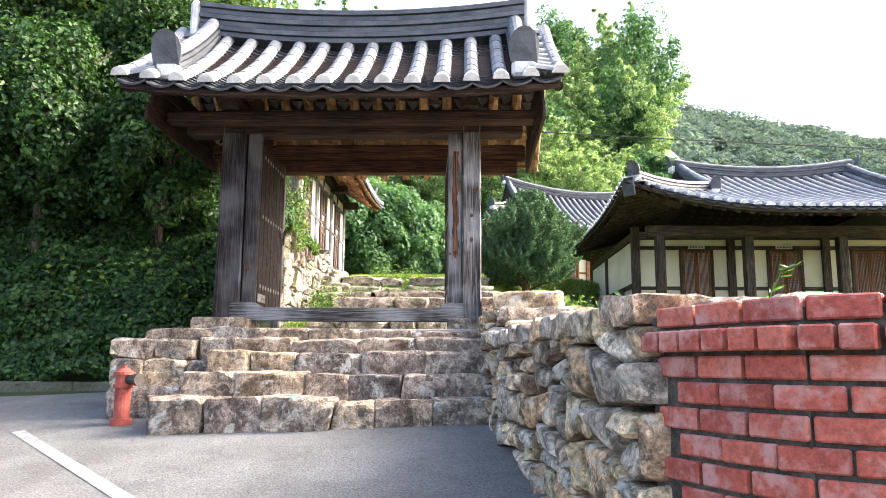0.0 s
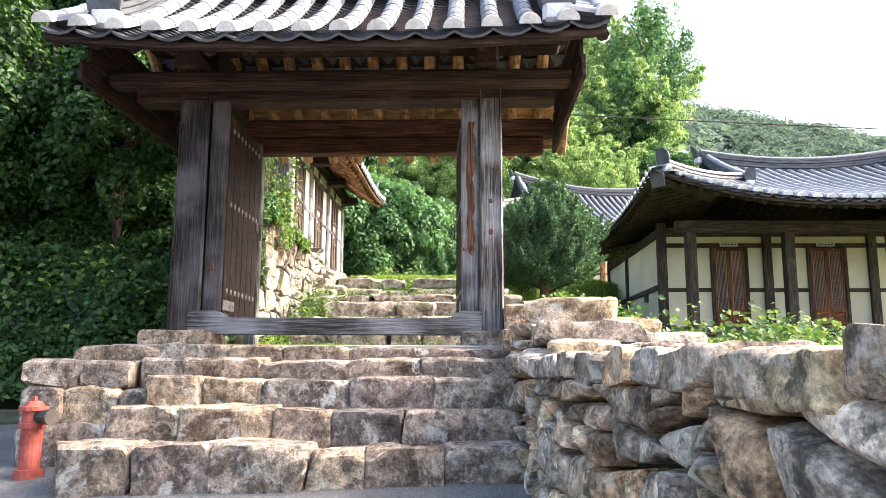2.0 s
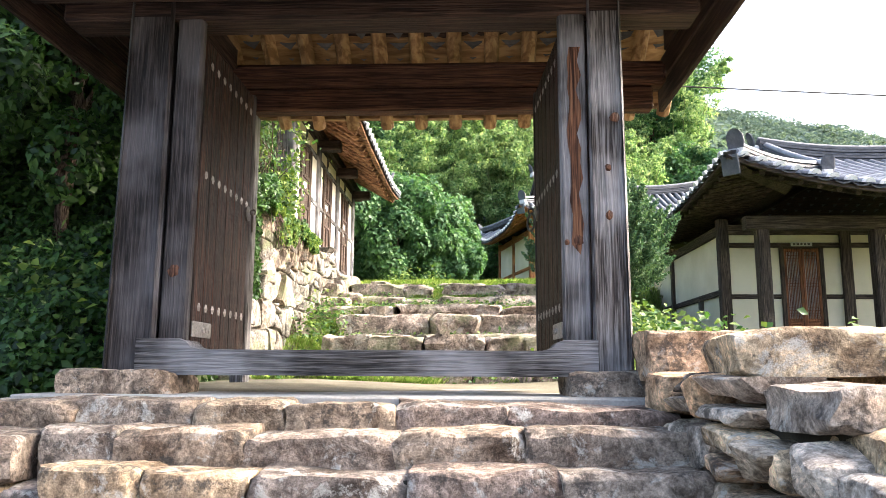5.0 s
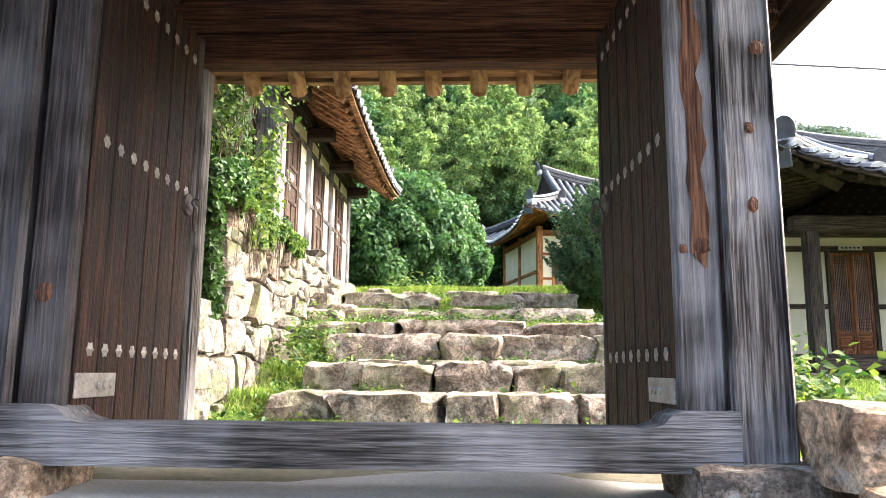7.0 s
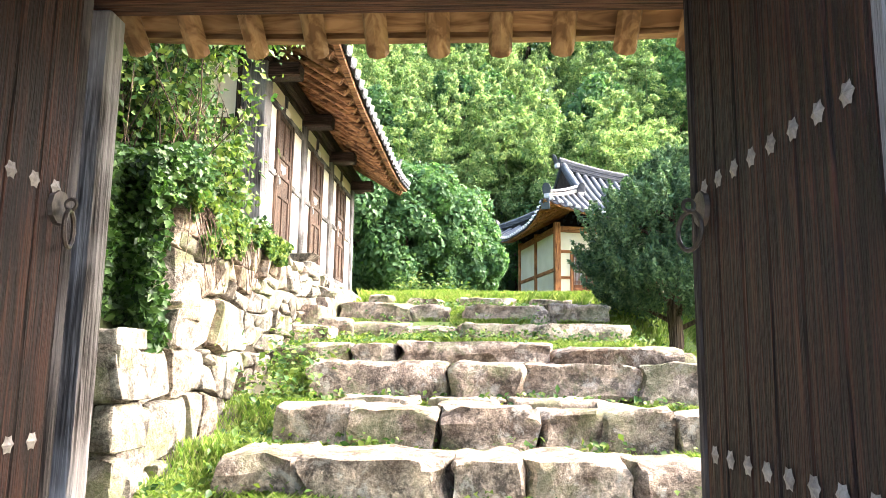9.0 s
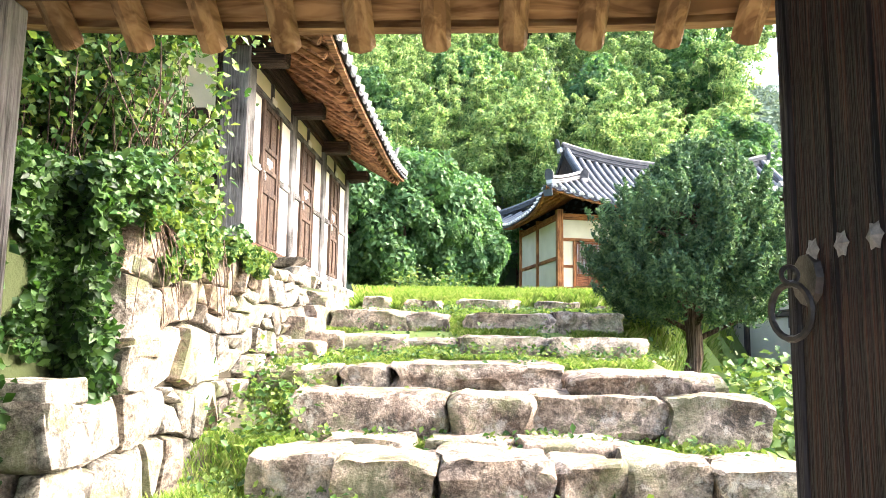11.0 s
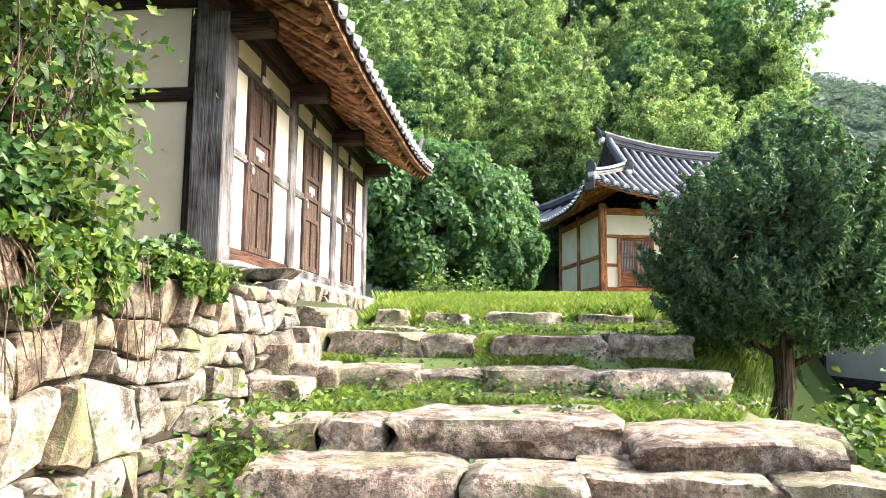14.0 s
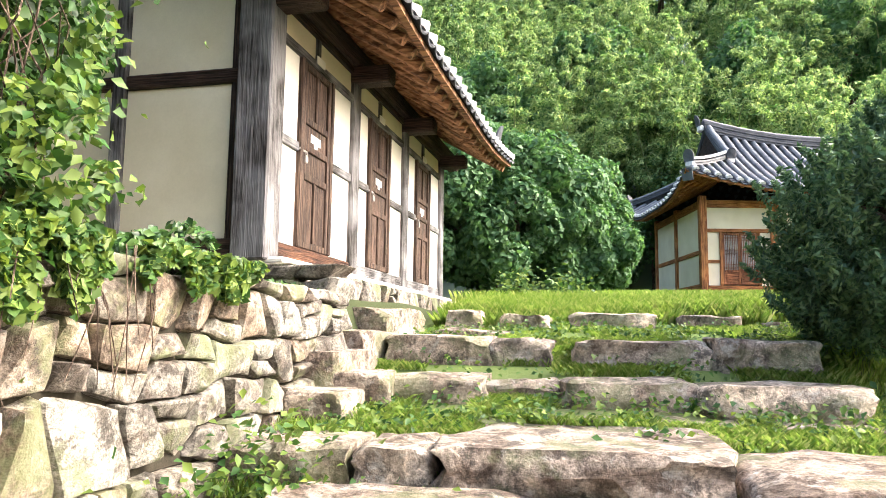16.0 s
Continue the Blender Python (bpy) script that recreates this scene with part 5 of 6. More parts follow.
def deck_of(roof, hipped=False):
    deck = Build()
    faces = "fblr" if hipped else "fb"
    for face in faces:
        last = None
        for i, fn, u, reach in roof.rows(face, 0.35):
            col = [roof.m @ (fn(t) - Vector((0, 0, 0.05))) for t in lin(0, 1, 5)]
            if last:
                for k in range(5):
                    deck.add([last[k], col[k], col[k + 1], last[k + 1]], [(0, 1, 2, 3)])
            last = col
    return deck


def hipped_ridges(rf, roof, h=0.42, ends="lr"):
    pts = [roof.front(x, roof.yc) for x in lin(roof.x0 + roof.hip - 0.1, roof.x1 - roof.hip + 0.1, 14)]
    ridge_stack(rf, pts, roof.m, h, 0.14, 5)
    for e in ends:
        sx = -1 if e == "l" else 1
        xe = roof.x0 if e == "l" else roof.x1
        xg = xe - sx * roof.hip
        end_tile(rf, (pts[0] if e == "l" else pts[-1]) + Vector((sx * 0.12, 0, 0.15)), Vector((sx, 0, 0)), roof.m, 1.1)
        for sg in (1, -1):
            ye = roof.y0 if sg > 0 else roof.y1
            fall = [roof.front(xg - sx * 0.05, ye + sg * (roof.hip * 0.86 + (roof.run - roof.hip * 0.86) * t), sg) + Vector((0, 0, 0.04)) for t in lin(0, 1, 7)]
            ridge_stack(rf, fall, roof.m, 0.26, 0.11, 3, "descending_ridge")
            end_tile(rf, fall[0] + Vector((0, 0, 0.12)), Vector((0, -sg, 0)), roof.m, 0.9)
            diag = []
            for t in lin(0.10, 1, 8):
                d = roof.hip * t
                q = roof.front(xe - sx * d, ye + sg * d, sg)
                diag.append(q + Vector((0, 0, 0.05)))
            ridge_stack(rf, diag, roof.m, 0.2, 0.10, 2, "hip_ridge")
            end_tile(rf, diag[0] + Vector((0, 0, 0.1)), Vector((sx, -sg, 0)), roof.m, 1.0)
        gable_fill(rf, roof, xg, DARKWOOD["z"], None)


EAVEWOOD = {a: wood("eave_wood_" + a, (0.10, 0.045, 0.022), (0.24, 0.115, 0.058), (0.36, 0.19, 0.10), a, fine=22) for a in AX}
STOREDOOR = wood("store_door", (0.022, 0.012, 0.009), (0.062, 0.037, 0.027), (0.13, 0.085, 0.062), "z", 0.7)
store_house()


def timber_house(name, label, m, woods, plan, roof, floor, top, doors, porch=None):
    """A hanok: plan (x0, x1, y0, y1) of its walls, post places along the front, doors along the front."""
    h = thing(name, m @ Vector((plan[0], plan[2], floor)), label, "house")
    x0, x1, y0, y1, posts = plan
    zt = top - 0.2
    beam(h, "sill_beam", woods, x0, x1, y0 - 0.09, y0 + 0.06, floor, floor + 0.14, 0.012, m=m)
    beam(h, "head_beam", woods, x0, x1, y0 - 0.09, y0 + 0.06, zt, top, 0.012, m=m)
    zl = doors[0][3] + 0.02
    for k, x in enumerate(posts):
        beam(h, "post", woods, x - 0.10, x + 0.10, y0 - 0.12, y0 + 0.08, floor - 0.06, top + 0.12, 0.015, m=m)
        if k == len(posts) - 1:
            break
        a, c = x + 0.10, posts[k + 1] - 0.10
        beam(h, "lintel_rail", woods, a, c, y0 - 0.07, y0 + 0.05, zl, zl + 0.10, 0.01, m=m)
        part("plaster_panel", Build().box(a, c, y0 - 0.03, y0 + 0.02, zl + 0.10, zt, 0.002), PLASTER, h, m=m)
        cuts = [d for d in doors if a - 0.05 < d[0] and d[1] < c + 0.05]
        edges = [a]
        for d in cuts:
            edges += [d[0], d[1]]
            for q in (d[0] - 0.08, d[1]):
                beam(h, "door_jamb", woods, q, q + 0.08, y0 - 0.075, y0 + 0.05, floor + 0.14, zl, 0.008, m=m)
            lattice_door(h, d[0], d[1], d[2], d[3], y0 - 0.055, m, DOORWOOD)
        edges.append(c)
        for i in range(0, len(edges), 2):
            p, q = edges[i] + (0.08 if i else 0), edges[i + 1] - (0.08 if i + 2 < len(edges) else 0)
            if q - p < 0.08:
                continue
            zm = (floor + zl) / 2
            beam(h, "mid_rail", woods, p, q, y0 - 0.06, y0 + 0.03, zm - 0.05, zm + 0.04, 0.008, m=m)
            part("plaster_panel", Build().box(p, q, y0 - 0.03, y0 + 0.02, floor + 0.14, zm - 0.05, 0.002), PLASTER, h, m=m)
            part("plaster_panel", Build().box(p, q, y0 - 0.03, y0 + 0.02, zm + 0.04, zl, 0.002), PLASTER, h, m=m)
    # west side wall
    n = max(1, round((y1 - y0) / 1.9))
    ys = lin(y0 + 0.08, y1, n) if n < 3 else [y0 + 0.08, y0 + 3.6, y1]
    n = len(ys) - 1
    zm = floor + 1.07
    for k in range(n):
        a, c = ys[k] + (0.0 if k == 0 else 0.08), ys[k + 1] - 0.08
        beam(h, "post", woods, x0 - 0.09, x0 + 0.09, ys[k + 1] - 0.08, ys[k + 1] + 0.08, floor - 0.3, top + 0.1, 0.012, m=m)
        beam(h, "sill_beam", woods, x0 - 0.07, x0 + 0.06, a, c, floor + 0.02, floor + 0.19, 0.01, m=m)
        beam(h, "mid_rail", woods, x0 - 0.06, x0 + 0.05, a, c, zm - 0.06, zm + 0.06, 0.01, m=m)
        beam(h, "head_beam", woods, x0 - 0.08, x0 + 0.06, a, c, zt, top, 0.01, m=m)
        part("plaster_panel", Build().box(x0 - 0.02, x0 + 0.03, a, c, floor + 0.19, zm - 0.06, 0.002), PLASTER, h, m=m)
        part("plaster_panel", Build().box(x0 - 0.02, x0 + 0.03, a, c, zm + 0.06, zt, 0.002), PLASTER, h, m=m)
        part("base_wall", Build().box(x0 - 0.03, x0 + 0.05, a - 0.1, c + 0.1, floor - 0.75, floor + 0.02, 0.004), CLAY, h, m=m)
    part("back_wall", Build().box(x0, x1, y1, y1 + 0.1, floor - 0.5, top, 0.01), PLASTER, h, m=m)
    part("end_wall", Build().box(x1, x1 + 0.1, y0, y1, floor - 0.5, top, 0.01), PLASTER, h, m=m)
    rf = part("roof_deck", deck_of(roof, True), DARKWOOD["x"], h)
    tile_face(rf, roof, "f", 0.29, 0.08, 0.40, 0.16, single_cover=name == "main_house")
    tile_face(rf, roof, "l", 0.29, 0.08, 0.34, 0.16)
    tile_face(rf, roof, "b", 0.29, 0.08, 0.34, 0.3)
    tile_face(rf, roof, "r", 0.29, 0.08, 0.34, 0.3)
    for f in "fl":
        eave_set(h, roof, f, woods, 1.7, 0.31, 0.058, 0.15, 0.16)
    hipped_ridges(rf, roof)
    for sx, sy in ((-1, 1),):
        a = roof.front(roof.x0 + 0.12, roof.y0 + 0.12) + Vector((0, 0, -0.2))
        c = roof.front(roof.x0 + 1.6, roof.y0 + 1.6) + Vector((0, 0, -0.3))
        part("hip_rafter", Build().tube(roof.m @ a, roof.m @ c, 0.11, 0.13, 4), woods["y"], h)
        part("corner_cap", Build().box(-0.15, 0.15, -0.02, 0.02, -0.17, 0.17, 0.01, roof.m @ Matrix.Translation(a + Vector((-0.04, -0.04, 0.0))) @ Euler((radians(12), 0, radians(-45))).to_matrix().to_4x4()), TILE_DARK, h, "dark sheet-metal cap on the corner rafter")
    return h


DOORWOOD = {a: wood("door_wood_" + a, (0.10, 0.035, 0.015), (0.22, 0.08, 0.035), (0.33, 0.14, 0.065), a) for a in AX}
OLDWOOD = {a: wood("old_house_wood_" + a, (0.022, 0.015, 0.012), (0.065, 0.045, 0.035), (0.12, 0.09, 0.07), a) for a in AX}
ID = Matrix()
RROOF = Roof(3.3, 13.6, 16.0, 26.6, 5.03, 6.98, 2.7, 0.66, 0.95, end_lift=0.34)
main = timber_house("main_house", "cream plastered old timber house with a curved tiled roof", ID, OLDWOOD, (4.12, 12.4, 18.9, 25.2, [4.12, 6.52, 8.9, 11.2]), RROOF, 2.58, 5.0, [(5.3, 6.0, 2.72, 4.52), (7.5, 8.25, 2.72, 4.52), (9.6, 10.4, 2.72, 4.52)])
# porch
for x in (4.42, 6.5, 8.7, 10.8):
    beam(main, "porch_post", OLDWOOD, x - 0.11, x + 0.11, 17.52, 17.74, 2.34, 4.86, 0.02)
    link("base_stone", rock(0.55, 0.5, 0.24, x, 5, 0.06, 0.18), STEP_STONE, main, pose(x, 17.63, 2.26))
beam(main, "porch_beam", OLDWOOD, 4.1, 12.4, 17.5, 17.72, 4.66, 4.92, 0.02)
beam(main, "porch_floor", OLDWOOD, 4.55, 12.4, 17.66, 18.8, 2.50, 2.60, 0.01)
beam(main, "porch_edge", OLDWOOD, 4.53, 12.4, 17.56, 17.655, 2.44, 2.62, 0.01)
sign_plate(5.65, 18.8, 4.56, ID, 0.42, main)
sign_plate(7.85, 18.8, 4.56, ID, 0.42, main)
part("meter_box", Build().box(4.02, 4.10, 20.2, 20.36, 3.38, 3.6, 0.01), IRON, main, "small dark electricity meter on the wall")
BMX = Matrix.Translation((1.25, 31.0, 0)) @ pose(0, 0, 0, 0, 0, 13)
BROOF = Roof(-0.8, 10.4, -1.15, 5.4, 7.30, 9.28, 1.75, 0.62, 1.1, BMX)
annex = timber_house("guest_house", "newer timber house with orange-brown posts and tiled roof", BMX, NEWWOOD, (0.0, 8.6, 0.0, 4.3, [0.0, 1.95, 3.9, 5.9, 8.0]), BROOF, 4.75, 7.25, [(0.52, 1.48, 4.92, 6.34), (2.5, 3.4, 4.92, 6.34), (4.5, 5.4, 4.92, 6.34)])
beam(annex, "porch_edge", NEWWOOD, 0.0, 8.6, -0.55, -0.1, 4.55, 4.72, 0.015, m=BMX)
part("stone_base", Build().box(-0.1, 8.7, -0.05, 4.4, 4.0, 4.70, 0.03), STEP_STONE, annex, m=BMX)
part("stone_base", Build().box(4.2, 12.5, 18.7, 25.2, 1.9, 2.5, 0.03), STEP_STONE, main)


# ---- plants ----
def foliage(name, parent_at, label, category, pts, nor, size, mat, seed, kind="stuff", long=1.6, spread=0.6, parent=None, part_name=None):
    me = leaf_mesh(name, pts, nor, size, seed, long, spread)
    if parent is not None:
        return link(part_name or "leaves", me, mat, parent)
    return tagged(link(name, me, mat), label, category, "", kind)


CROWNS = {}


def tree(name, at, height, radii, kind, seed, label, category="tree", trunk=0.12, leaves=9000, size=0.14, clumps=70, clump_r=0.28, lift=None):
    """A tree: tapered trunk with limbs and a crown of leaves. radii: of the crown."""
    key = (kind.name, seed % 5, leaves, size, tuple(round(q, 1) for q in radii))
    t = thing(name, at, label, category)
    base = Vector(at)
    cz = height - radii[2] if lift is None else lift
    rng = random.Random(seed)
    tb = Build()
    pts = [base + Vector((0, 0, -0.3))] + [base + Vector((rng.uniform(-1, 1) * 0.05 * height * q, rng.uniform(-1, 1) * 0.05 * height * q, (cz + radii[2] * 0.4) * q)) for q in (0.3, 0.6, 1.0)]
    tb.path(pts, [trunk * 1.25, trunk, trunk * 0.75, trunk * 0.35], 8)
    for k in range(7):
        s = pts[1].lerp(pts[3], k / 7)
        a = rng.uniform(0, 6.3)
        e = s + Vector((math.cos(a) * radii[0] * 0.7, math.sin(a) * radii[1] * 0.7, radii[2] * rng.uniform(0.2, 0.6)))
        mid = s.lerp(e, 0.5) + Vector((0, 0, 0.1 * radii[2]))
        tb.path([s, mid, e], [trunk * 0.45, trunk * 0.28, trunk * 0.1], 5)
    part("trunk", tb, BARK, t, smooth=True)
    if key not in CROWNS:
        p, n = crown_points(leaves, radii, seed, clumps, clump_r)
        CROWNS[key] = leaf_mesh("crown", p, n, size, seed)
    link("crown", CROWNS[key], kind, t, Matrix.Translation(base + Vector((0, 0, cz))) @ pose(0, 0, 0, 0, 0, rng.uniform(0, 360)))
    return t


# round-topped trees below the hill
rt = random.Random(12)
for k, (x, y, r, h) in enumerate(((-3.3, 26.0, 1.7, 3.7), (-2.0, 26.7, 1.25, 2.7), (-5.0, 25.4, 1.6, 3.4), (-4.1, 28.0, 1.8, 4.0), (-2.5, 29.3, 1.6, 3.7), (-6.6, 26.0, 1.9, 4.2))):
    tree("broadleaf_tree", (x, y, ground_z(x, y)), h, (r, r, h * 0.55), LEAF_TREE, 20 + k, "dense round-crowned broadleaf tree at the foot of the hill", "tree", 0.12, 26000, 0.145, 75, 0.27, h * 0.52)
# bamboo grove and wood on the hill
BAMBOO = []
CULMS = [[(a * 1.256 + 0.4 * math.sin(k * 3 + a), 0.25 + 0.2 * ((a * 7 + k) % 3), 7.0 + 0.8 * ((a * 5 + k * 3) % 4)) for a in range(5)] for k in range(5)]


def culm_at(spec, t):
    """A point on an arching culm, t from foot to tip."""
    a, lean, tall = spec
    out = 0.3 + lean * 1.0 * t + 1.5 * t ** 3.2
    return Vector((math.cos(a) * out, math.sin(a) * out, tall * (t - 0.10 * t ** 4)))


for k in range(5):
    g = np.random.default_rng(70 + k)
    P, N = [], []
    for spec in CULMS[k]:
        for q in range(26):
            t = 0.22 + 0.78 * (q + g.uniform(0, 1)) / 26
            c = culm_at(spec, t)
            rad = 0.30 + 0.42 * math.sin(math.pi * min(1, t))
            m = 95
            d = g.normal(0, 1, (m, 3))
            d /= np.linalg.norm(d, axis=1)[:, None]
            tw = g.uniform(0, 6.283)
            shift = np.array([math.cos(tw), math.sin(tw), -0.1]) * rad * 0.7
            P.append(np.array(c) + shift + d * rad * 0.62 * g.uniform(0.3, 1, (m, 1)) * np.array([1, 1, 0.6]))
            N.append(d * 0.6 + np.array([0, 0, 0.6]))
    BAMBOO.append(leaf_mesh("crown", np.concatenate(P), np.concatenate(N), 0.19, 70 + k, 3.0, 0.6))
CULM = [[Build().path([culm_at(spec, t) for t in lin(0, 1, 6)], [0.045, 0.042, 0.038, 0.03, 0.022, 0.014, 0.005], 6).mesh("culm", True) for spec in CULMS[k]] for k in range(5)]
CULM_MAT = mottled("bamboo_culm", (0.12, 0.16, 0.05), (0.2, 0.24, 0.09), 6, 40, 0.5)
rbm = random.Random(44)
made = 0
for row in range(8):
    y = 38.5 + row * 3.2
    for x in lin(-16, 16, 15 - row // 3):
        x += rbm.uniform(-1.1, 1.1)
        yy = y + rbm.uniform(-1.2, 1.2)
        if x > 0.245 * yy - 0.3:
            continue
        s = rbm.uniform(0.8, 1.25)
        t = thing("bamboo_clump", (x, yy, ground_z(x, yy)), "leaning clump of light green bamboo on the hillside", "bamboo", "", "bamboo grove")
        mm = Matrix.Translation((x, yy, ground_z(x, yy) - 0.1)) @ pose(0, 0, 0, rbm.uniform(-6, 6), rbm.uniform(-6, 6), rbm.uniform(0, 360)) @ Matrix.Diagonal((s, s, s * rbm.uniform(0.85, 1.2), 1))
        for cm in CULM[made % 5]:
            link("culm", cm, CULM_MAT, t, mm)
        link("crown", BAMBOO[made % 5], LEAF_BAMBOO if rbm.random() < 0.75 else LEAF_TREE, t, mm)
        made += 1
# taller trees
for k, (x, y, h, r) in enumerate(((12.3, 52, 12.5, 3.2), (10.0, 47, 9, 2.6), (7.0, 57, 11, 3.2), (2.0, 60, 11, 3.4), (-4, 58, 11, 3.4), (10.3, 41.5, 5.5, 2.2), (-2, 45, 8, 2.4), (4.5, 44, 7.5, 2.2), (-7, 41, 8, 2.6))):
    tree("hill_tree", (x, y, ground_z(x, y)), h, (r, r, h * 0.42), LEAF_TREE, 50 + k, "tall loose-crowned tree on the hill", "tree", 0.2, 14000, 0.24, 60, 0.24, h * 0.6)

# far wooded mountain: crowns as one mass, haze put into the leaf colour
g = np.random.default_rng(9)
P, N = [], []
for k in range(2600):
    x, y = g.uniform(10, 260), g.uniform(75, 265)
    if x < 0.22 * y:
        continue
    z = ground_z(x, y)
    m = 190
    d = g.normal(0, 1, (m, 3))
    d /= np.linalg.norm(d, axis=1)[:, None]
    d[:, 2] = np.abs(d[:, 2])
    rr = g.uniform(2.2, 4.2)
    P.append(np.array([x, y, z]) + d * rr * np.array([1, 1, 1.3]))
    N.append(d * 0.5 + np.array([0, -0.35, 0.8]))
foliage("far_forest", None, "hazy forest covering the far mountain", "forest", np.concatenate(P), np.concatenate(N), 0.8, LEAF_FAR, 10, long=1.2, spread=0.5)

# dark ivy bank beside the gate, with shrubs and trees over it
g = np.random.default_rng(15)
n = 120000
xx, yy = -3.0 - 9.5 * g.uniform(0, 1, n) ** 1.2, g.uniform(8.55, 11.8, n)
zz = np.array([ground_z(a, c) if a < -3.12 else 0 for a, c in zip(xx, yy)])
lump = np.array([abs(noise.noise(Vector((a * 1.1, c * 2.0, 7)))) for a, c in zip(xx, zz)])
ok = xx < -3.3
pts = np.stack([xx, yy - lump * 0.5 * g.uniform(0, 1, n), zz + lump * 0.5 + g.uniform(0, 0.12, n)], 1)[ok]
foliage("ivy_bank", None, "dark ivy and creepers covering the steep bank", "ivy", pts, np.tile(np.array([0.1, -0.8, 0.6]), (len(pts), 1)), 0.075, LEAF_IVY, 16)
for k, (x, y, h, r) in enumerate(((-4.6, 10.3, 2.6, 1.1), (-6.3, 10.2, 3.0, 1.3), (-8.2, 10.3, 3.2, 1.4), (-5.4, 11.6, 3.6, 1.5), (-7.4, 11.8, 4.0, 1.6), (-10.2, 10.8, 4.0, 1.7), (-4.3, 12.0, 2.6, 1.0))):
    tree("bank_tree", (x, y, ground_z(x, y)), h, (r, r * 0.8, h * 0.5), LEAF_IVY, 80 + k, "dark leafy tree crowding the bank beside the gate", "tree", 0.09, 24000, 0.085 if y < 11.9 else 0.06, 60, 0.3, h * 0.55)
for k, (x, y, h, r) in enumerate(((-6.3, 12.6, 7.0, 1.9), (-8.5, 13.6, 7.5, 2.5), (-11.8, 13.5, 8.0, 2.6), (-7.0, 16.8, 8.5, 2.4))):
    tree("bank_tree", (x, y, ground_z(x, y)), h, (r, r, h * 0.42), LEAF_VINE, 90 + k, "tall light green tree above the bank", "tree", 0.15, 16000, 0.15, 70, 0.24, h * 0.6)
# sprays of broad leaves on the bank
for k, (x, z) in enumerate(((-4.35, 2.75), (-5.0, 2.5), (-3.6, 2.2), (-5.6, 2.9), (-6.4, 2.2), (-4.2, 1.75))):
    g = np.random.default_rng(120 + k)
    p = g.normal(0, 1, (170, 3)) * np.array([0.3, 0.12, 0.16]) + np.array([x, 8.75 + (z - 1.3) * 0.7, z])
    foliage("bank_weed", None, "spray of fresh green broad leaves on the bank", "weed", p, np.tile(np.array([0, -0.4, 0.8]), (170, 1)), 0.085, LEAF_VINE, 130 + k, "stuff", 1.3, 0.4)

# dark shrubs between the terrace and the guest house
for k, (x, y, h, r) in enumerate(((0.2, 37.5, 3.2, 1.5), (-1.6, 36.6, 2.6, 1.3), (1.8, 39.0, 3.4, 1.6))):
    tree("terrace_shrub", (x, y, ground_z(x, y)), h, (r, r, h * 0.5), LEAF_TREE, 170 + k, "dark green leafy shrub at the back of the terrace", "shrub", 0.08, 9000, 0.16, 50, 0.3, h * 0.52)

# vines on the garden wall
g = np.random.default_rng(31)


def blob(n, c, s):
    return g.normal(0, 1, (n, 3)) * np.array(s) * 0.55 + np.array(c)


def slabful(n, x, y, z):
    return np.stack([g.uniform(*x, n), g.uniform(*y, n), g.uniform(*z, n)], 1)


def tufts(p, freq, keep, seed):
    """Thins points so that clumps and holes remain."""
    k = np.array([noise.noise(Vector(q) * freq + Vector((seed, 0, 0))) for q in p])
    return p[k > keep]


curtain = np.concatenate([slabful(15000, (-4.3, -2.96), (10.78, 11.02), (2.72, 3.9)), slabful(6000, (-4.6, -3.5), (10.2, 10.5), (1.95, 2.9)), slabful(4000, (-3.6, -3.3), (10.3, 10.9), (2.75, 3.0)), slabful(16000, (-3.5, -3.12), (9.0, 10.5), (1.85, 3.5)), slabful(9000, (-3.38, -3.2), (10.35, 11.0), (2.75, 3.85))])
curtain = curtain[(curtain[:, 1] > 10.5) | (curtain[:, 0] < -3.5) | (curtain[:, 2] < 1.45 + 1.25 * (curtain[:, 1] - 8.75))]
curtain[:, 1] -= 0.14 * np.abs(np.sin(curtain[:, 0] * 5.0)) * (curtain[:, 2] - 2.0) / 2
curtain = tufts(curtain, 3.0, -0.2, 4)
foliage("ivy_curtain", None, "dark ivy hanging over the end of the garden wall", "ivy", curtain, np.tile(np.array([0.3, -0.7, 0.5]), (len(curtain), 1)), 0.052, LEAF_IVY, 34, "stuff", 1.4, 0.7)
shelf = np.concatenate([slabful(17000, (-4.3, -2.92), (10.8, 12.0), (3.6, 3.92)), slabful(7000, (-4.0, -2.94), (11.9, 13.2), (3.6, 3.74)), slabful(2500, (-3.8, -3.05), (13.1, 14.5), (3.58, 3.68))])
shelf[:, 2] += 0.12 * np.sin(shelf[:, 1] * 4.3 + shelf[:, 0] * 3) * (shelf[:, 2] > 3.7)
shelf = tufts(shelf, 3.4, -0.18, 9)
foliage("wall_ivy", None, "glossy green ivy heaped along the top of the wall", "ivy", shelf, np.tile(np.array([0.45, -0.45, 0.75]), (len(shelf), 1)), 0.05, LEAF_SHELF, 35, "stuff", 1.4, 0.6)
spill = slabful(13000, (-2.93, -2.86), (10.98, 13.3), (3.2, 3.72))
hang = 3.58 - 0.26 * np.exp(-((spill[:, 1] - 11.55) / 0.35) ** 2) - 0.10 * np.exp(-((spill[:, 1] - 12.6) / 0.25) ** 2) + 0.06 * np.sin(spill[:, 1] * 11)
spill = tufts(spill[spill[:, 2] > hang], 5.0, -0.1, 2)
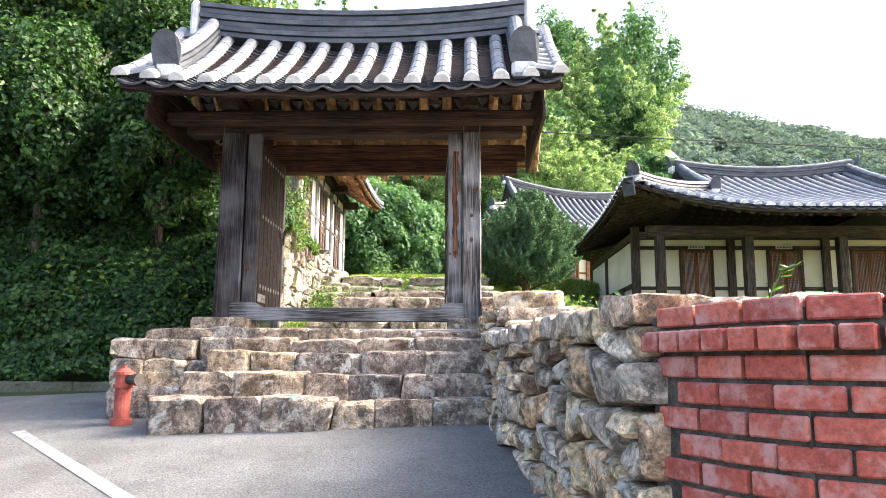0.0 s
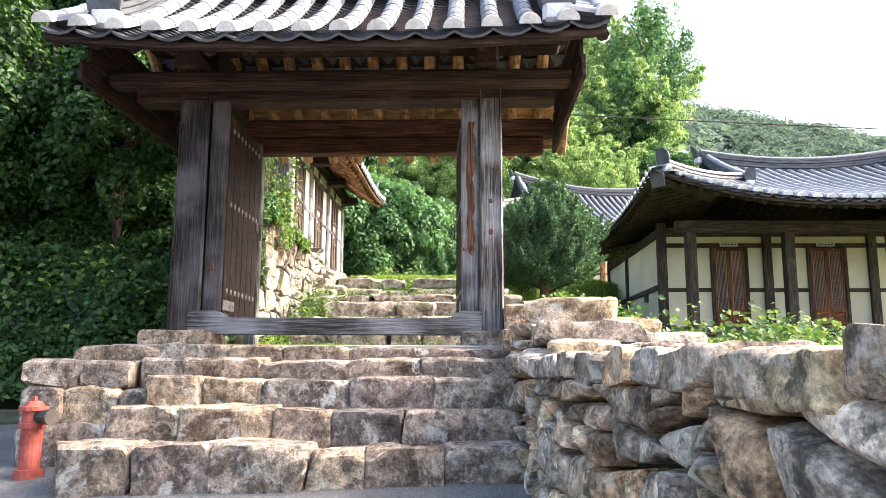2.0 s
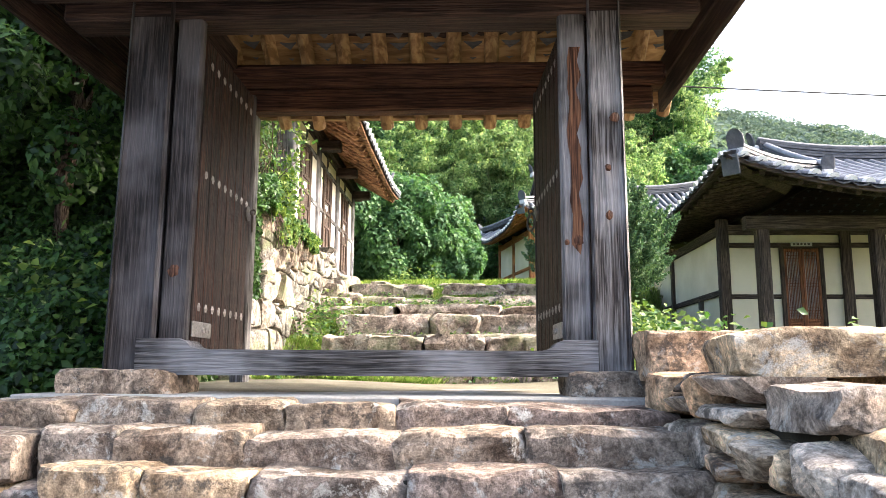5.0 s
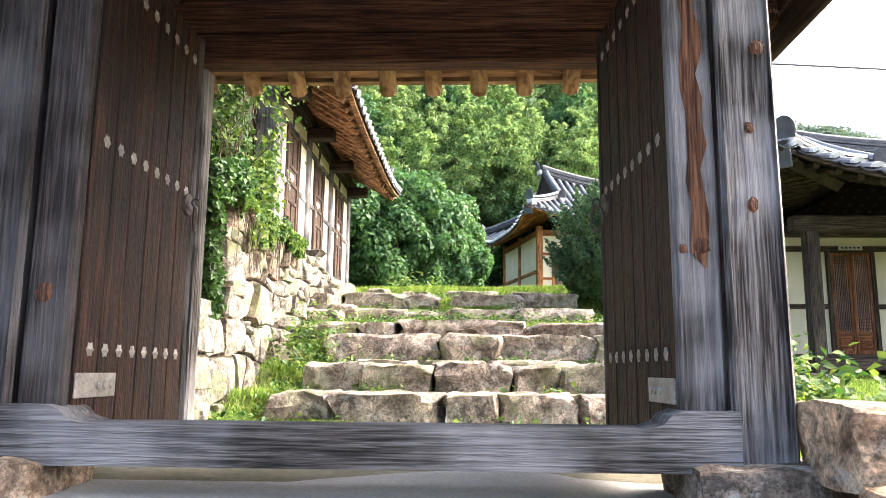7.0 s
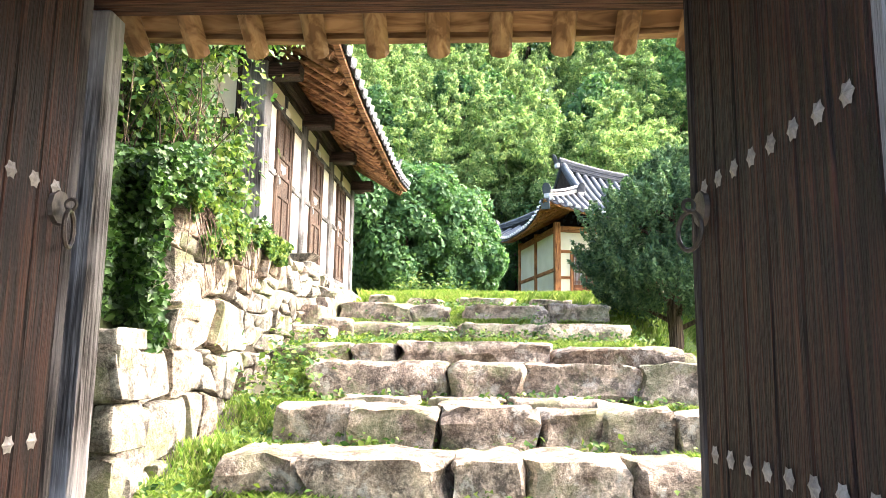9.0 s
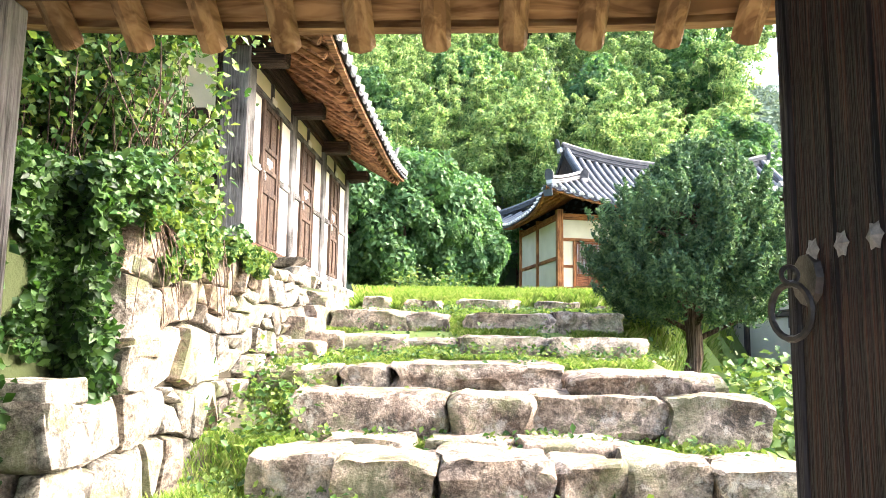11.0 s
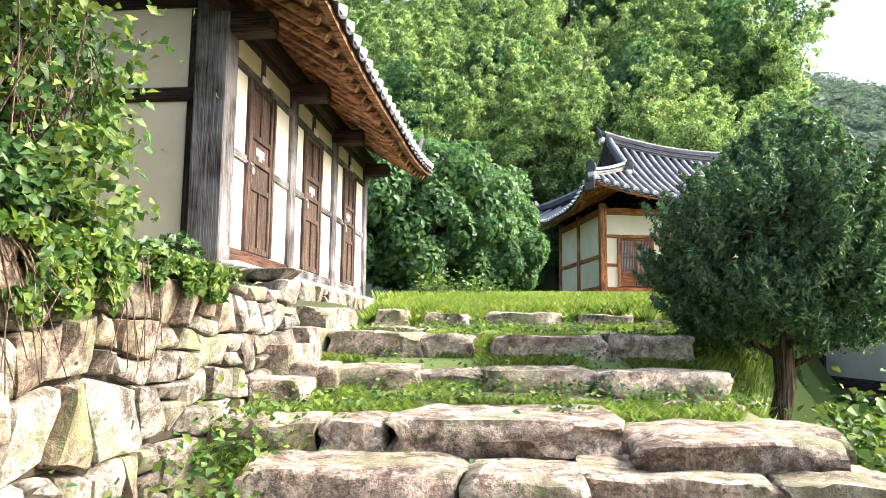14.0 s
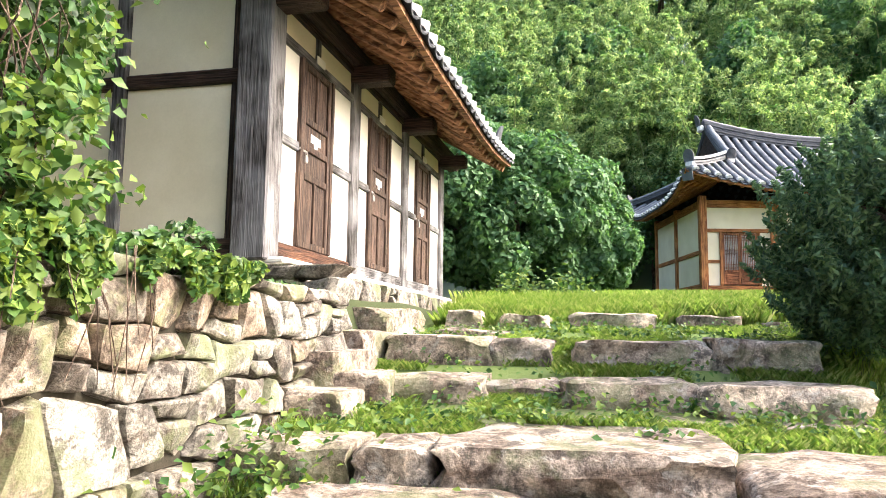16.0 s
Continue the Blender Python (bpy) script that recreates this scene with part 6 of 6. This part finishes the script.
tangle = [blob(3200, (-3.45, 11.6, 4.75), (0.5, 0.45, 0.6)), blob(1900, (-2.98, 11.75, 4.5), (0.16, 0.22, 0.75)), blob(3000, (-4.05, 11.5, 4.7), (0.6, 0.45, 0.7)), blob(1900, (-3.0, 11.6, 5.2), (0.28, 0.35, 0.3)), blob(2600, (-4.8, 11.6, 5.0), (0.7, 0.5, 0.7)), blob(3000, (-3.7, 11.8, 5.35), (0.8, 0.5, 0.35)), blob(900, (-2.98, 11.9, 3.95), (0.16, 0.4, 0.22)), blob(260, (-2.72, 12.0, 5.2), (0.14, 0.2, 0.14))]
tangle = tufts(np.concatenate(tangle), 2.8, -0.05, 7)
# Added dark leaf mass: the inner shade of the tangle, put into leaf colour.
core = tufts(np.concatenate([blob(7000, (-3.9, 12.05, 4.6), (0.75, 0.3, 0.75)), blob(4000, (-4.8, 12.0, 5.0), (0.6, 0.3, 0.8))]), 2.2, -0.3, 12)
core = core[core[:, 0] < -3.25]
foliage("tangle_shade_leaves", None, "dark leaves added behind the vines as the tangle's inner shade", "shrub", core, np.tile(np.array([0.3, -0.7, 0.4]), (len(core), 1)), 0.07, LEAF_IVY, 36, "stuff", 1.5, 0.7)
vp = np.concatenate([spill, tangle])
foliage("wall_vine", None, "sunlit tangle of vine and shrub over the garden wall", "vine", vp, np.tile(np.array([0.6, -0.4, 0.5]), (len(vp), 1)), 0.055, LEAF_VINE, 33, "stuff", 1.45, 0.8)
stems = Build()
for k in range(80):
    a = Vector((g.uniform(-4.4, -3.05), g.uniform(11.3, 12.0), 3.65))
    e = a + Vector((g.uniform(-0.4, 0.45), g.uniform(-0.35, 0.35), g.uniform(0.7, 2.0)))
    stems.path([a, a.lerp(e, 0.35) + Vector((g.uniform(-0.12, 0.12), g.uniform(-0.12, 0.12), 0.05)), a.lerp(e, 0.7) + Vector((g.uniform(-0.15, 0.15), g.uniform(-0.15, 0.15), 0.1)), e], [0.006, 0.005, 0.004, 0.002], 5)
for k in range(34):
    y = g.uniform(11.0, 12.4)
    a = Vector((-2.93, y, 3.7))
    e = Vector((-2.88 + g.uniform(0, 0.05), y + g.uniform(-0.25, 0.25), 3.7 - g.uniform(0.15, 0.6)))
    stems.path([a, a.lerp(e, 0.5) + Vector((0.02, g.uniform(-0.06, 0.06), 0)), e], [0.003, 0.003, 0.002], 5)
solid("vine_stems", stems, BARK, "bare brown stems under the vine leaves", "stems", "stuff")

# the clipped yew by the stairs
YX, YY = 1.02, 15.3
yew = thing("yew_tree", (YX, YY, 2.5), "dark green clipped yew with a bare trunk", "tree")
tb = Build()
tb.path([Vector((YX - 0.10, YY, 2.2)), Vector((YX - 0.06, YY, 2.62)), Vector((YX + 0.02, YY, 2.95)), Vector((YX + 0.0, YY, 3.3)), Vector((YX + 0.06, YY, 4.6))], [0.12, 0.085, 0.08, 0.085, 0.02], 10)
for k in range(18):
    a = k * 2.4
    s = Vector((YX + 0.02, YY, 3.1 + 0.075 * k))
    e = s + Vector((math.cos(a) * 0.7, math.sin(a) * 0.7, 0.28))
    tb.path([s, s.lerp(e, 0.5) + Vector((0, 0, 0.03)), e], [0.034, 0.022, 0.006], 5)
part("trunk", tb, BARK, yew, smooth=True)
g = np.random.default_rng(51)
P, N = [], []
for k in range(1150):
    t = g.uniform(0, 1)
    prof = 1.04 * math.sin(math.pi * min(1, 0.20 + 0.80 * t ** 0.92)) ** 0.72
    a = g.uniform(0, 6.283)
    lump = noise.noise(Vector((math.cos(a) * 1.9, math.sin(a) * 1.9, t * 4.0)))
    rr = prof * g.uniform(0.35, 1.0) ** 0.55 * (0.94 + 0.45 * lump)
    foot = np.array([YX + 0.05 + rr * math.cos(a), YY + rr * math.sin(a), 3.40 + t * 1.66 - 0.10 * rr + 0.14 * lump])
    out = np.array([math.cos(a) * 0.8, math.sin(a) * 0.8, 0.45 + t * 1.3])
    out /= np.linalg.norm(out)
    long = g.uniform(0.2, 0.44)
    m = 120
    q = g.uniform(0, 1, m) ** 0.8
    side = g.normal(0, 1, (m, 3)) * 0.042 * (1.15 - q[:, None])
    P.append(foot + out * (q[:, None] - 0.35) * long + side)
    N.append(g.normal(0, 1, (m, 3)) + out * 0.5)
link("crown", leaf_mesh("crown", np.concatenate(P), np.concatenate(N), 0.06, 52, 3.0, 0.6), LEAF_YEW, yew)


# grass
def blades(name, label, area, n, h, seed, mat=GRASS, lean=0.35, category="grass"):
    """Grass blades; area(g, n) gives their feet."""
    g = np.random.default_rng(seed)
    foot = area(g, n)
    n = len(foot)
    hh = h * g.uniform(0.45, 1.25, n)[:, None]
    a = g.uniform(0, 6.283, n)
    d = np.stack([np.cos(a), np.sin(a), np.zeros(n)], 1)
    w = np.stack([-np.sin(a), np.cos(a), np.zeros(n)], 1) * (0.0022 + 0.0045 * h) * g.uniform(0.7, 1.4, n)[:, None]
    mid = foot + np.array([0, 0, 1.0]) * hh * 0.6 + d * hh * lean * 0.35
    tip = foot + np.array([0, 0, 1.0]) * hh * 0.95 + d * hh * lean
    co = np.stack([foot - w, foot + w, mid + w * 0.7, tip, mid - w * 0.7], 1).reshape(-1, 3)
    i = np.arange(n) * 5
    me = bpy.data.meshes.new(name)
    me.vertices.add(5 * n)
    me.vertices.foreach_set("co", co.ravel())
    me.loops.add(5 * n)
    me.loops.foreach_set("vertex_index", np.stack([i, i + 1, i + 2, i + 3, i + 4], 1).ravel())
    me.polygons.add(n)
    me.polygons.foreach_set("loop_start", np.arange(n) * 5)
    me.polygons.foreach_set("loop_total", np.full(n, 5))
    me.update(calc_edges=True)
    return tagged(link(name, me, mat), label, category, "", "stuff")


def on_ground(x0, x1, y0, y1, patchy=0.0, seed=0):
    def area(g, n):
        x, y = g.uniform(x0, x1, n), g.uniform(y0, y1, n)
        if patchy:
            keep = np.array([noise.noise(Vector((a * 1.7, c * 1.7, seed))) > patchy for a, c in zip(x, y)])
            x, y = x[keep], y[keep]
        free = np.ones(len(x), bool)
        for x0s, x1s, y0s, y1s in SLABS:
            free &= ~((x > x0s) & (x < x1s) & (y > y0s) & (y < y1s))
        x, y = x[free], y[free]
        return np.stack([x, y, np.array([ground_z(a, c) for a, c in zip(x, y)]) - 0.01], 1)
    return area


blades("terrace_grass", "bright green long grass on the terrace", on_ground(-2.9, 3.2, 17.2, 20.5), 90000, 0.17, 61, lean=0.6)
blades("terrace_grass", "bright green long grass on the terrace", on_ground(-3.5, 5.5, 20.5, 30.5), 50000, 0.22, 62)
blades("stair_grass", "short grass growing between the stair slabs", on_ground(-2.85, 0.6, 13.5, 17.3, -0.12, 3), 120000, 0.062, 63, lean=0.8)
blades("stair_grass", "short weeds at the stair joints", on_ground(-2.8, 0.5, 10.3, 13.5, -0.12, 5), 70000, 0.062, 64, lean=0.8)
blades("yard_grass", "low green grass in the yard of the main house", on_ground(0.4, 9.0, 8.6, 20.0, -0.4, 6), 120000, 0.13, 65)
blades("verge_weeds", "green weeds along the foot of the garden wall", on_ground(-2.95, -2.45, 10.6, 14.6, -0.1, 2), 9000, 0.085, 66)
g = np.random.default_rng(67)
for k, (x, y, z, n) in enumerate(((-2.62, 13.0, 2.62, 700), (-2.6, 12.2, 2.4, 450), (0.95, 11.6, 2.2, 120), (1.3, 12.4, 2.3, 160), (1.5, 11.2, 2.15, 140), (1.9, 13.2, 2.35, 160), (1.15, 13.3, 2.5, 200), (1.2, 14.0, 2.5, 200), (1.5, 14.8, 2.6, 200), (0.9, 12.5, 2.35, 200), (2.6, 9.6, 1.95, 180), (3.2, 10.2, 2.0, 180), (2.1, 10.4, 2.0, 160), (3.9, 10.8, 2.0, 160), (-2.6, 21.5, 4.1, 160), (-1.9, 22.0, 4.1, 120))):
    n = n if k < 2 else n * 2
    p = g.normal(0, 1, (n, 3)) * np.array([0.22, 0.25, 0.13]) + np.array([x, y, z + 0.1])
    foliage("weed", None, "leafy green weed clump beside the stairs", "weed", p, np.tile(np.array([0, -0.3, 0.9]), (n, 1)), 0.05 if k < 2 else 0.085, LEAF_VINE, 140 + k, "stuff", 1.4, 0.45)

g = np.random.default_rng(77)
P = []
for k in range(330):
    x, y = g.uniform(-2.75, 0.5), g.uniform(10.2, 17.0)
    m = int(g.integers(8, 40))
    P.append(g.normal(0, 1, (m, 3)) * np.array([0.10, 0.06, 0.03]) + np.array([x, y, ground_z(x, y) + 0.06]))
P = np.concatenate(P)
foliage("stair_weeds", None, "small broad-leaved weeds among the stair slabs", "weed", P, np.tile(np.array([0, -0.3, 0.9]), (len(P), 1)), 0.045, LEAF_VINE, 78, "stuff", 1.5, 0.5)

# overhead cable
pts = [Vector((x, 14.0 + 0.02 * x, 6.34 - 0.035 * (x + 2.6) + 0.0012 * (x + 2.6) * (x - 22))) for x in lin(-2.6, 24, 24)]
solid("overhead_cable", Build().path(pts, 0.011, 5), IRON, "thin black overhead cable across the valley", "cable")
